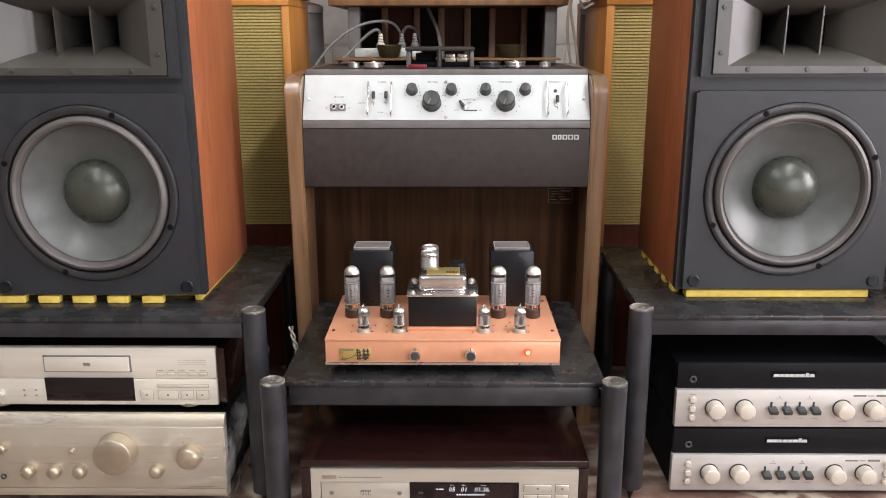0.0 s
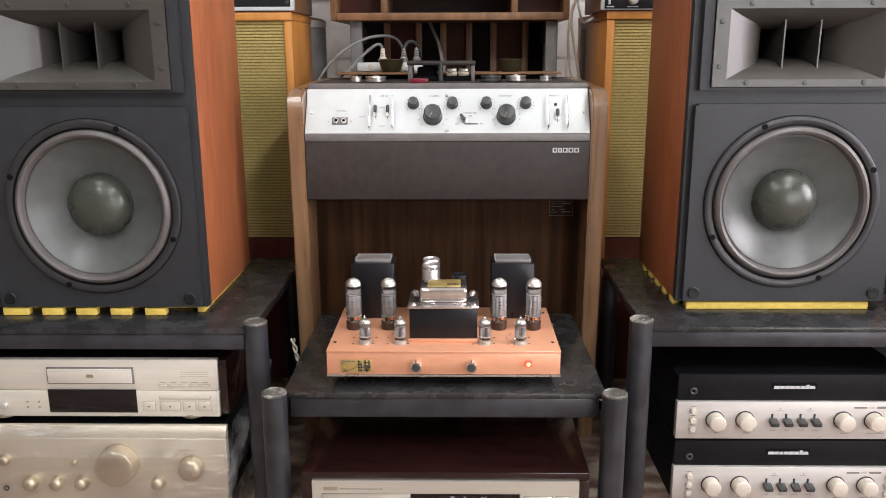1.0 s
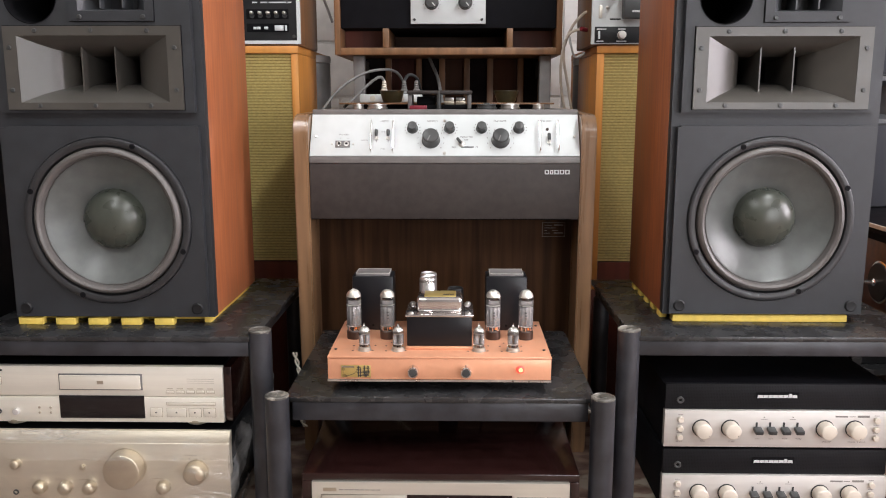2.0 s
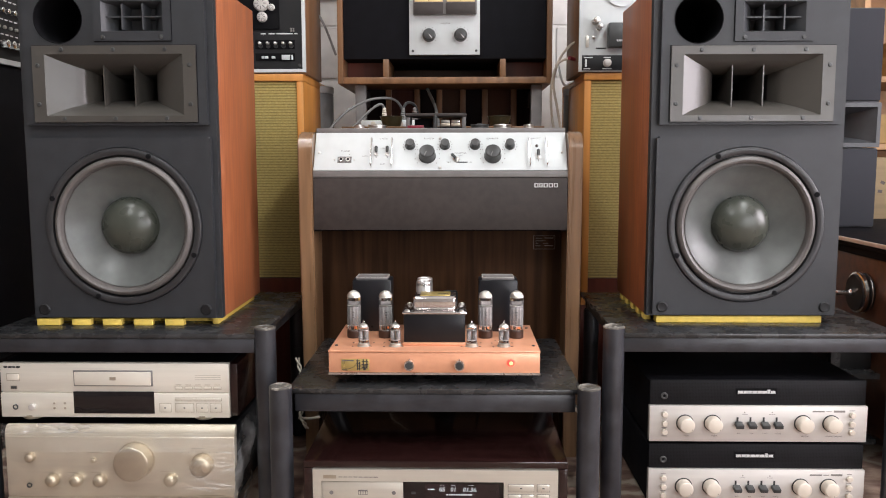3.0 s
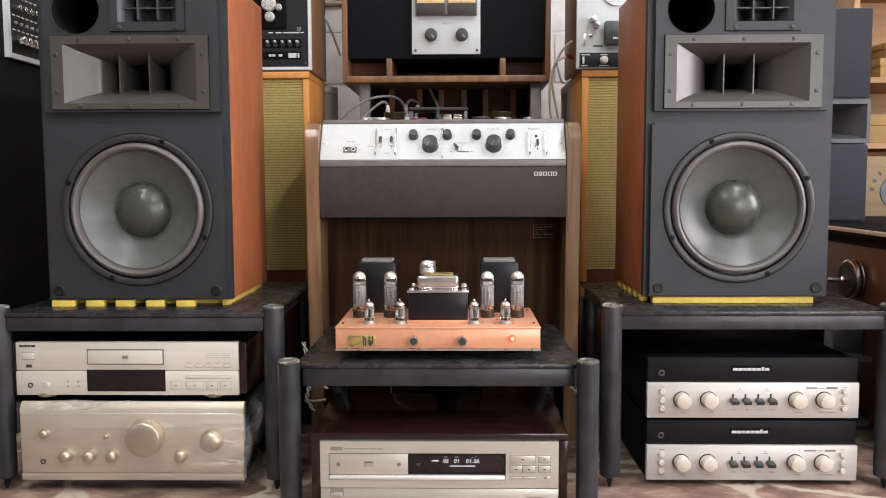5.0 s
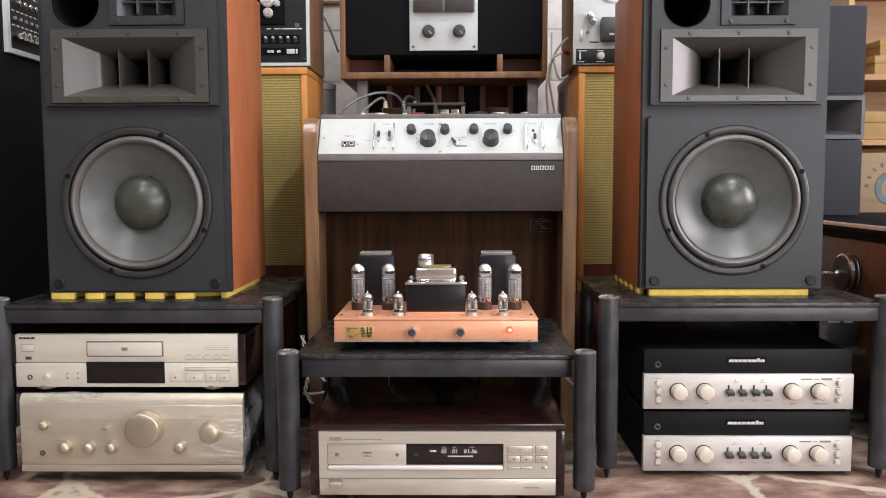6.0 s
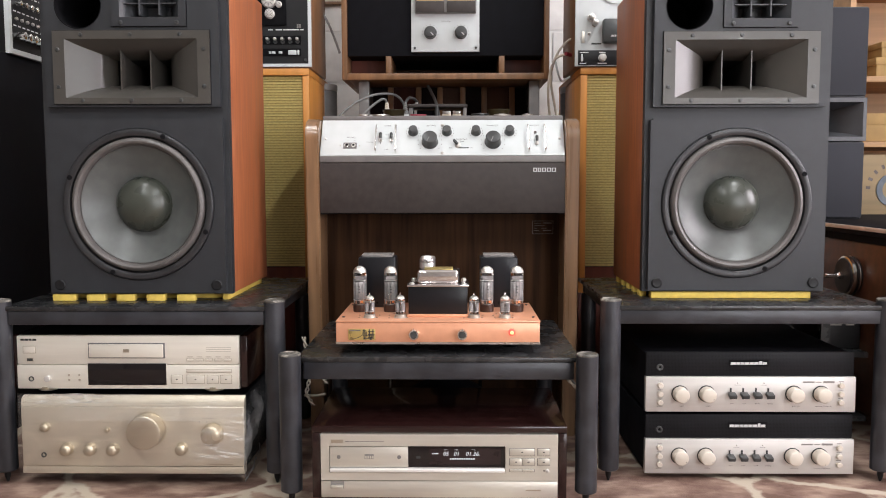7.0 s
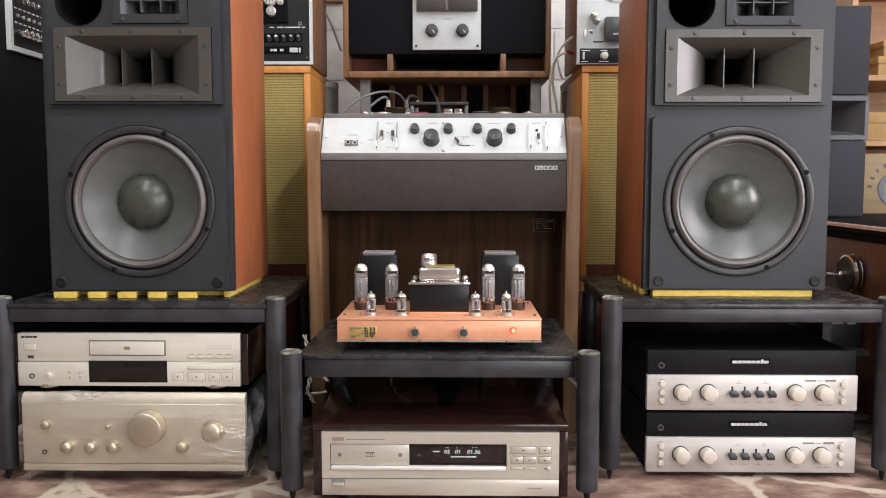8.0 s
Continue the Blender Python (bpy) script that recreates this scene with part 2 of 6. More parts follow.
M_OLIVE = mat("olive_cup", (0.030, 0.027, 0.011), 0.34, var=0.2, scale=60)
M_YELLOW = mat("yellow_foam", (0.84, 0.61, 0.125), 0.7, var=0.06, scale=90, bump=0.3, bscale=400)
M_INK = mat("dark_ink", (0.03, 0.03, 0.03), 0.6, bump=0)
M_INKSOFT = mat("grey_ink", (0.19, 0.175, 0.16), 0.6, bump=0)
M_WHITEINK = mat("white_ink", (0.62, 0.62, 0.62), 0.5, bump=0)
M_RED = mat("red_label", (0.20, 0.012, 0.026), 0.4, bump=0)
M_CABLE = mat("grey_cable", (0.16, 0.16, 0.155), 0.5, bump=0)
M_CABLEW = mat("ivory_cable", (0.55, 0.50, 0.42), 0.5, bump=0)
M_CARD = mat("yellow_cardboard", (0.33, 0.205, 0.075), 0.75, var=0.1, scale=20)
M_BOXWOOD = mat("dull_plywood", (0.25, 0.18, 0.095), 0.7, var=0.15, scale=30, stretch=GR_X)
M_BRIGHTEDGE = mat("bright_edging", (0.70, 0.67, 0.63), 0.42, 0.3, var=0.1)
M_PINE = mat("pale_plywood", (0.38, 0.22, 0.105), 0.6, var=0.15, scale=40, stretch=GR_X)
M_BLUE = mat("blue_disc", (0.085, 0.105, 0.125), 0.6, var=0.2)
M_VIOLET = mat("violet_disc", (0.13, 0.12, 0.24), 0.5, var=0.1, bump=0)
M_SCREEN = mat("smoked_window", (0.010, 0.008, 0.009), 0.12, var=0.1, bump=0, rvar=0.03)
M_SCREEN2 = mat("violet_display", (0.020, 0.012, 0.013), 0.2, bump=0, rvar=0.03)
M_DIGIT = glow("display_segments", (0.72, 0.80, 0.86), 0.22)
M_METER = glow("lit_meter_face", (0.62, 0.45, 0.22), 0.16)
M_LED = glow("red_lamp", (1.0, 0.045, 0.035), 2.2)
M_LEDCORE = glow("lamp_core", (1.0, 0.42, 0.16), 2.0)
M_HEATER = glow("tube_heater", (1.0, 0.25, 0.06), 0.22)
M_TUBEGLOW = glow("fluorescent_tube", (1.0, 0.97, 0.93), 6.0)
M_DAY = glow("daylight_sky", (0.85, 0.93, 1.0), 0.9)
def mesh_material():
    """Black sheet with a fine regular perforation."""
    m = mat("perforated_black", (0.011, 0.011, 0.013), 0.5, bump=0.0, spec=0.15)
    n, ln = m.node_tree.nodes, m.node_tree.links
    b = n["Principled BSDF"]
    old = b.inputs["Base Color"].links[0].from_socket
    tc = n.new("ShaderNodeTexCoord")
    w = []
    for k, d in enumerate(("X", "Z")):
        q = n.new("ShaderNodeTexWave")
        q.bands_direction = d
        q.inputs["Scale"].default_value = 110.0
        ln.new(tc.outputs["Object"], q.inputs["Vector"])
        w.append(q)
    mu = n.new("ShaderNodeMath")
    mu.operation = "MULTIPLY"
    ln.new(w[0].outputs["Fac"], mu.inputs[0])
    ln.new(w[1].outputs["Fac"], mu.inputs[1])
    mr = n.new("ShaderNodeMapRange")
    mr.inputs["From Min"].default_value, mr.inputs["From Max"].default_value = 0.35, 0.5
    ln.new(mu.outputs[0], mr.inputs["Value"])
    mx = n.new("ShaderNodeMixRGB")
    mx.inputs[2].default_value = (0.002, 0.002, 0.002, 1)
    ln.new(mr.outputs[0], mx.inputs[0])
    ln.new(old, mx.inputs[1])
    ln.new(mx.outputs[0], b.inputs["Base Color"])
    return m


M_MESH = mesh_material()
M_GLASS = glass("tube_glass", (0.96, 0.95, 0.93))
M_FILM = film_material(0.006, 0.26, 20, 0.12)
M_FILM2 = film_material(0.020, 0.75, 26, 0.35, 0.46)
M_CARPET = carpet_material()


# ---- mesh helpers ----
def box(bm, x0, x1, y0, y1, z0, z1, bev=0.0, seg=2):
    c = bmesh.ops.create_cube(bm, size=1.0)
    vs = c["verts"]
    for v in vs:
        v.co = Vector((x0 + (v.co.x + 0.5) * (x1 - x0), y0 + (v.co.y + 0.5) * (y1 - y0), z0 + (v.co.z + 0.5) * (z1 - z0)))
    if bev:
        es = list({e for v in vs for e in v.link_edges})
        bmesh.ops.bevel(bm, geom=es, offset=bev, segments=seg, profile=0.5, affect="EDGES")
    return bm


def turn(axis, c, r, a, h):
    u, v = r * math.cos(a), r * math.sin(a)
    if axis == "y":
        return (c[0] + u, c[1] + h, c[2] + v)
    if axis == "x":
        return (c[0] + h, c[1] + u, c[2] + v)
    return (c[0] + u, c[1] + v, c[2] + h)


def lathe(bm, c, axis, prof, seg=40):
    rings = []
    for r, h in prof:
        if r < 1e-6:
            rings.append([bm.verts.new(turn(axis, c, 0, 0, h))])
        else:
            rings.append([bm.verts.new(turn(axis, c, r, 2 * math.pi * i / seg, h)) for i in range(seg)])
    for a, b in zip(rings, rings[1:]):
        for i in range(seg):
            j = (i + 1) % seg
            if len(a) == 1 and len(b) == 1:
                continue
            if len(a) == 1:
                bm.faces.new((a[0], b[i], b[j]))
            elif len(b) == 1:
                bm.faces.new((a[i], a[j], b[0]))
            else:
                bm.faces.new((a[i], a[j], b[j], b[i]))
    return bm


def cyl(bm, c, axis, r, h, seg=24, bev=0.0):
    b = bev * (1 if h > 0 else -1)
    if bev:
        pr = [(0, 0), (r - bev, 0), (r, b), (r, h - b), (r - bev, h), (0, h)]
    else:
        pr = [(0, 0), (r, 0), (r, h), (0, h)]
    return lathe(bm, c, axis, pr, seg)


def tube(bm, pts, r, seg=8, steps=8):
    P = [Vector(p) for p in pts]
    P = [P[0] * 2 - P[1]] + P + [P[-1] * 2 - P[-2]]
    line = []
    for i in range(1, len(P) - 2):
        for k in range(steps):
            t = k / steps
            a, b, c, d = P[i - 1], P[i], P[i + 1], P[i + 2]
            line.append(0.5 * (2 * b + (c - a) * t + (2 * a - 5 * b + 4 * c - d) * t * t + (3 * b - a - 3 * c + d) * t ** 3))
    line.append(P[-2])
    rings = []
    for i, p in enumerate(line):
        d = (line[min(i + 1, len(line) - 1)] - line[max(i - 1, 0)]).normalized()
        s = d.cross(Vector((0, 0, 1)) if abs(d.z) < 0.9 else Vector((1, 0, 0))).normalized()
        u = s.cross(d)
        rings.append([bm.verts.new(p + r * (math.cos(2 * math.pi * k / seg) * s + math.sin(2 * math.pi * k / seg) * u)) for k in range(seg)])
    for a, b in zip(rings, rings[1:]):
        for i in range(seg):
            j = (i + 1) % seg
            bm.faces.new((a[i], a[j], b[j], b[i]))
    bm.faces.new(rings[0])
    bm.faces.new(rings[-1][::-1])
    return bm


def plate(bm, x0, x1, z0, z1, y0, y1, rects=(), circles=(), seg=40):
    """An upright board from y0 (front) to y1 with rectangular holes and round holes (cx, cz, r)."""
    holes = [tuple(r) for r in rects] + [(cx - r * 1.12, cx + r * 1.12, cz - r * 1.12, cz + r * 1.12) for cx, cz, r in circles]
    xs = sorted({x0, x1, *[h[0] for h in holes], *[h[1] for h in holes]})
    zs = sorted({z0, z1, *[h[2] for h in holes], *[h[3] for h in holes]})
    xs, zs = [x for x in xs if x0 <= x <= x1], [z for z in zs if z0 <= z <= z1]
    grid = {}

    def vert(x, z):
        k = (round(x, 6), round(z, 6))
        if k not in grid:
            grid[k] = bm.verts.new((x, y0, z))
        return grid[k]

    faces = []
    for a, b in zip(xs, xs[1:]):
        for c, d in zip(zs, zs[1:]):
            mx, mz = (a + b) / 2, (c + d) / 2
            if not any(h[0] < mx < h[1] and h[2] < mz < h[3] for h in holes):
                faces.append(bm.faces.new((vert(a, c), vert(b, c), vert(b, d), vert(a, d))))
    for cx, cz, r in circles:
        q = r * 1.12
        inner, outer = [], []
        for i in range(seg):
            a = 2 * math.pi * (i + 0.5) / seg
            u, v = math.cos(a), math.sin(a)
            m = max(abs(u), abs(v))
            inner.append(bm.verts.new((cx + r * u, y0, cz + r * v)))
            outer.append(bm.verts.new((cx + q * u / m, y0, cz + q * v / m)))
        for i in range(seg):
            j = (i + 1) % seg
            faces.append(bm.faces.new((inner[i], outer[i], outer[j], inner[j])))
            ca = [outer[i].co, outer[j].co]
            if abs(ca[0].x - ca[1].x) > 1e-5 and abs(ca[0].z - ca[1].z) > 1e-5:
                k = bm.verts.new((cx + q * (1 if ca[0].x + ca[1].x > 2 * cx else -1), y0, cz + q * (1 if ca[0].z + ca[1].z > 2 * cz else -1)))
                faces.append(bm.faces.new((outer[i], k, outer[j])))
    g = bmesh.ops.extrude_face_region(bm, geom=faces)
    bmesh.ops.translate(bm, vec=(0, y1 - y0, 0), verts=[v for v in g["geom"] if isinstance(v, bmesh.types.BMVert)])
    return bm


def B(*a, bev=0.0, seg=2):
    return box(bmesh.new(), *a, bev=bev, seg=seg)


def C(c, axis, r, h, seg=24, bev=0.0):
    return cyl(bmesh.new(), c, axis, r, h, seg, bev)


def L(c, axis, prof, seg=40):
    return lathe(bmesh.new(), c, axis, prof, seg)


def T(pts, r, seg=8):
    return tube(bmesh.new(), pts, r, seg)


def finish(name, bm, material, angle=35):
    bmesh.ops.recalc_face_normals(bm, faces=bm.faces)
    me = bpy.data.meshes.new(name)
    bm.to_mesh(me)
    bm.free()
    me.materials.append(material)
    me.shade_smooth()
    me.set_sharp_from_angle(angle=radians(angle))
    return me


def part(name, bm, material, parent, label=""):
    ob = new(name, finish(name, bm, material))
    ob.parent = parent
    return tagged(ob, label)


def thing(name, m, label, category, group="", kind=""):
    ob = new(name)
    ob.empty_display_size = 0.05
    ob.matrix_world = m
    return tagged(ob, label, category, group, kind)


def solid(name, bm, material, label, category, group="", kind="", m=None):
    ob = new(name, finish(name, bm, material))
    if m:
        ob.matrix_world = m
    return tagged(ob, label, category, group, kind)


def words(text, size, x, y, z, material, parent, slant=0.0, name="lettering"):
    cu = bpy.data.curves.new(name, "FONT")
    cu.shear = slant
    cu.body, cu.size, cu.align_x, cu.align_y, cu.resolution_u = text, size, "CENTER", "CENTER", 2
    tmp = bpy.data.objects.new(name, cu)
    scene.collection.objects.link(tmp)
    bpy.context.view_layer.update()
    me = bpy.data.meshes.new_from_object(tmp.evaluated_get(bpy.context.evaluated_depsgraph_get()))
    bpy.data.objects.remove(tmp)
    me.transform(pose(x, y, z, 90))
    me.materials.clear()
    me.materials.append(material)
    ob = new(name, me)
    ob.parent = parent
    return ob


def bars(rows, y, material, parent, name="print_mark"):
    """Flat printed marks (x0, x1, z0, z1) on a front at y."""
    for x0, x1, z0, z1 in rows:
        part(name, B(x0, x1, y - 0.0004, y + 0.001, z0, z1), material, parent)


# ---- room ----
bm = bmesh.new()
box(bm, -2.6, 3.0, -3.0, 2.95, -0.06, 0.0)
solid("floor", bm, M_CARPET, "brown and cream stone-patterned carpet on the floor", "floor", kind="structure")
solid("ceiling", B(-2.6, 3.0, -3.0, 2.95, 2.8, 2.9), M_CEIL, "plain white painted ceiling", "ceiling", kind="structure")
solid("wall_west", B(-2.7, -2.6, -3.0, 2.95, 0, 2.8), M_SHOP, "dim grey-brown painted side wall", "wall", kind="structure")
bm = plate(bmesh.new(), -3.0, 2.95, 0, 2.8, 0, 0.1, [(-0.2, 1.2, 0.55, 1.95), (-2.85, -1.25, 0.04, 2.14)])
bmesh.ops.transform(bm, matrix=pose(3.1, 0, 0, 0, 0, 90), verts=bm.verts)
solid("wall_east", bm, M_SHOP, "dim grey-brown painted side wall with a window", "wall", kind="structure")
solid("wall_south", plate(bmesh.new(), -2.7, 3.1, 0, 2.8, -3.1, -3.0, [(1.4, 2.9, 0.04, 2.14)]), M_SHOP, "dim grey-brown painted wall with the shop window", "wall", kind="structure")


def shop_window(name, m, x0, x1, z0, z1):
    w = thing(name, m, "white-framed window with clear panes", "window", kind="structure")
    t = 0.05
    for a, b, c, d in ((x0, x1, z0, z0 + t), (x0, x1, z1 - t, z1), (x0, x0 + t, z0 + t, z1 - t), (x1 - t, x1, z0 + t, z1 - t)):
        part("window_frame", B(a, b, 0.02, 0.08, c, d, bev=0.003), M_CEIL, w)
    xm = (x0 + x1) / 2
    part("mullion", B(xm - 0.02, xm + 0.02, 0.02, 0.08, z0 + t, z1 - t, bev=0.003), M_CEIL, w)
    for a, b in ((x0 + t, xm - 0.02), (xm + 0.02, x1 - t)):
        part("pane", B(a, b, 0.047, 0.053, z0 + t, z1 - t), M_GLASS, w).visible_shadow = False
    part("daylight", B(x0 - 0.3, x1 + 0.3, 0.5, 0.51, z0 - 0.3, z1 + 0.3), M_DAY, w, "pale daylight outside")
    return w


shop_window("window_1", pose(0, -3.0, 0, 0, 0, 180), -2.9, -1.4, 0.04, 2.14)
shop_window("window_2", pose(3.0, 0, 0, 0, 0, -90), -1.2, 0.2, 0.55, 1.95)
shop_window("window_3", pose(3.0, 0, 0, 0, 0, -90), 1.25, 2.85, 0.04, 2.14)
block = finish("block", B(-0.195, 0.195, -0.006, 0, -0.092, 0.092, bev=0.004), M_OFFWHITE)
wall_n = solid("wall_north", B(-2.7, 3.1, 2.95, 3.05, 0, 2.8), M_OFFWHITE, "whitewashed block wall with chipped paint", "wall", kind="structure")

for j in range(6):
    for i in range(7):
        b = new("block", block)
        b.parent = wall_n
        b.location = (-1.2 + 0.4 * i + 0.2 * (j % 2), 2.95, 0.5 + 0.194 * j)

lamp = thing("ceiling_light", pose(LAMPS[0][0], LAMPS[0][1], 2.8), "white batten with two fluorescent tubes on the ceiling", "ceiling light", "ceiling battens")
part("housing", B(-0.13, 0.13, -0.66, 0.66, -0.06, 0, bev=0.008), M_CEIL, lamp)
for sx in (-0.07, 0.07):
    part("tube", C((sx, -0.6, -0.085), "y", 0.014, 1.2, 12), M_TUBEGLOW, lamp, "glowing white tube")
for lx, ly, lw in LAMPS[1:]:
    copy_thing(lamp, pose(lx, ly, 2.8))


# ---- loudspeakers on the stands ----
def loft(bm, sections):
    rings = [[bm.verts.new((x, y, z)) for x, z in s] for y, s in sections]
    k = len(rings[0])
    for a, b in zip(rings, rings[1:]):
        for i in range(k):
            j = (i + 1) % k
            bm.faces.new((a[i], a[j], b[j], b[i]))
    return rings


def rect(cx, cz, hx, hz, n=6):
    pts = []
    for (ax, az), (bx, bz) in (((-1, -1), (1, -1)), ((1, -1), (1, 1)), ((1, 1), (-1, 1)), ((-1, 1), (-1, -1))):
        for i in range(n):
            t = i / n
            pts.append((cx + hx * (ax + (bx - ax) * t), cz + hz * (az + (bz - az) * t)))
    return pts


def screw(c, r, parent, axis="y", h=-0.003, mt=None):
    bm = C(c, axis, r, h, 12, r * 0.25)
    box(bm, c[0] - r * 0.7, c[0] + r * 0.7, c[1] + h - 0.0004, c[1] + h + 0.0002, c[2] - r * 0.12, c[2] + r * 0.12)
    return part("screw", bm, mt or M_KNOB, parent)


def loudspeaker(m, bolt, wx):
    sp = thing("floor_monitor", m, "charcoal three-way loudspeaker in a cherry veneered cabinet", "loudspeaker", "pair of monitors")
    H, W, D = 0.655, 0.19, 0.325
    for a, b in ((-W, -W + 0.02), (W - 0.02, W)):
        part("side_panel", B(a, b, 0.034, D, 0, H, bev=0.002), M_CHERRY, sp, "orange-brown cherry veneer side")
    part("top_panel", B(-W + 0.02, W - 0.02, 0.034, D, H - 0.02, H), M_CHERRY, sp)
    part("bottom_panel", B(-W + 0.02, W - 0.02, 0.034, D, 0, 0.02), M_CHERRY, sp)
    part("back_panel", B(-W + 0.02, W - 0.02, D - 0.02, D - 0.001, 0.02, H - 0.02), M_BLACK2, sp)
    holes = [(-0.136, 0.136, 0.399, 0.518), (-0.028, 0.106, 0.555, 0.627)]
    rounds = [(wx, 0.185, 0.142), (-0.106, 0.586, 0.0472)]
    part("baffle", plate(bmesh.new(), -W, W, 0, H, 0.014, 0.034, holes, rounds), M_BLACK, sp)
    part("lower_panel", plate(bmesh.new(), -0.1805, 0.1805, 0.004, 0.3565, 0, 0.0138, [], [(wx, 0.185, 0.1557)], 64), M_BLACK, sp)
    part("upper_panel", plate(bmesh.new(), -0.1765, 0.1765, 0.383, H - 0.012, 0, 0.0138, holes, rounds[1:]), M_BLACK, sp)
    # woofer
    wf = part("woofer", L((wx, 0, 0.185), "y", [(0.140, 0.0138), (0.1545, 0.0135), (0.1545, -0.002), (0.1532, -0.0048), (0.1505, -0.0060), (0.1450, -0.0056), (0.1405, -0.0035), (0.1392, 0.001), (0.1388, 0.010), (0.118, 0.012)], 72), M_FLANGE, sp, "black pressed woofer frame")
    part("surround", L((wx, 0, 0.185), "y", [(0.1368, 0.009), (0.1364, -0.001), (0.1350, -0.006), (0.132, -0.0092), (0.1285, -0.0100), (0.1245, -0.0075), (0.1220, -0.001), (0.1214, 0.0035), (0.118, 0.003)], 72), M_RUBBER, wf, "grey half-roll rubber surround")
    part("cone", L((wx, 0, 0.185), "y", [(0.1195, 0.002), (0.118, 0.0035), (0.1, 0.015), (0.085, 0.0235), (0.07, 0.030), (0.058, 0.0345), (0.054, 0.037), (0.03, 0.05)], 72), M_CONE, wf, "grey coated paper cone")
    part("dust_cap", L((wx, 0, 0.185), "y", [(0.0575, 0.035), (0.0562, 0.031), (0.0550, 0.027)] + [(0.0550 * math.cos(a), 0.027 - 0.034 * math.sin(a)) for a in [i * math.pi / 2 / 12 for i in range(1, 13)]], 48), M_CAP, wf, "glossy domed dust cap")
    for k in range(4):
        a = radians(bolt + 90 * k)
        part("bolt_hole", C((wx + 0.1485 * math.cos(a), -0.0040, 0.185 + 0.1485 * math.sin(a)), "y", 0.0052, -0.0026, 14), M_SOOT, wf)
    # horn
    hp = part("horn_plate", plate(bmesh.new(), -0.158, 0.159, 0.3885, 0.5345, -0.005, 0.0005, [(-0.134, 0.134, 0.401, 0.518)]), M_HORN, sp, "grey-brown moulded horn flange")
    hz = 0.4595
    # black outline plate, stands in for the shadow in the gap round the flange
    part("gap_shadow", plate(bmesh.new(), -0.1592, 0.1602, 0.3873, 0.5357, -0.0012, 0.0003, [(-0.136, 0.136, 0.399, 0.518)]), M_SOOT, hp)
    hb = bmesh.new()
    secs = []
    for y, hx, hh in ((-0.0045, 0.134, 0.0585), (0.0, 0.127, 0.0553), (0.006, 0.117, 0.0505), (0.012, 0.1075, 0.0462), (0.018, 0.098, 0.0425), (0.025, 0.0885, 0.0388),
                      (0.033, 0.079, 0.0355), (0.043, 0.070, 0.0322), (0.055, 0.0625, 0.0290), (0.07, 0.056, 0.0262), (0.09, 0.049, 0.0235), (0.12, 0.041, 0.021), (0.18, 0.030, 0.019), (0.25, 0.024, 0.019)):
        secs.append((y, rect(0, hz, hx, hh)))
    loft(hb, secs[:10])
    part("horn_flare", hb, M_HORN, hp)
    # rear of the horn coloured black in place of the shade deep inside
    tb2 = bmesh.new()
    rings = loft(tb2, secs[9:])
    tb2.faces.new(rings[-1])
    part("horn_throat", tb2, M_BLACK2, hp, "horn throat, deep shade painted in black")
    for fx in (-0.031, 0.030):
        part("vane", B(fx - 0.0013, fx + 0.0013, 0.022, 0.16, hz - 0.0405, hz + 0.0405), M_HORN, hp)
    for fx in (-0.1, 0.0, 0.1):
        for fz in (0.3955, 0.5265):
            screw((fx, -0.0045, fz), 0.0042, hp)
    for fx in (-0.1475, 0.1475):
        for fz in (0.423, 0.497):
            screw((fx, -0.0045, fz), 0.0042, hp)
    # port
    part("port_tube", L((-0.106, 0, 0.586), "y", [(0.0475, -0.0012), (0.0462, -0.001), (0.0455, 0.006), (0.0455, 0.17), (0, 0.17)], 40), M_SOOT, sp, "round black reflex port")
    # tweeter
    tw = part("tweeter_plate", plate(bmesh.new(), -0.037, 0.113, 0.543, 0.639, -0.004, 0.0005, [(-0.021, 0.098, 0.5605, 0.6175)]), M_BLACK, sp)
    # same painted gap shadow round the tweeter plate
    part("gap_shadow", plate(bmesh.new(), -0.0381, 0.1141, 0.5419, 0.6401, -0.001, 0.0003, [(-0.028, 0.106, 0.555, 0.627)]), M_SOOT, tw)
    tb = bmesh.new()
    r2 = loft(tb, [(y, rect(0.0385, 0.589, hx, hh)) for y, hx, hh in ((-0.0036, 0.0595, 0.0285), (0.006, 0.053, 0.0265), (0.02, 0.042, 0.0235), (0.045, 0.03, 0.021))])
    tb.faces.new(r2[-1])
    part("tweeter_horn", tb, M_SLATE, tw)
    for fx in (0.0185, 0.0585):
        part("vane", B(fx - 0.0015, fx + 0.0015, 0.0, 0.044, 0.565, 0.613), M_SLATE, tw)
    part("vane", B(-0.014, 0.091, 0.004, 0.044, 0.5878, 0.5902), M_SLATE, tw)
    for fx in (-0.018, 0.095):
        for fz in (0.550, 0.631):
            screw((fx, -0.004, fz), 0.0042, tw)
    for fx in (-0.162, 0.162):
        part("grille_peg", L((fx, 0, 0.02), "y", [(0.011, 0.001), (0.011, -0.002), (0.009, -0.0035), (0.005, -0.003), (0, -0.003)], 20), M_BLACK2, sp)
    return sp


loudspeaker(pose(-0.622, 1.415, 0.374), 68, 0.005)
loudspeaker(pose(0.613, 1.455, 0.374), 24, -0.001)


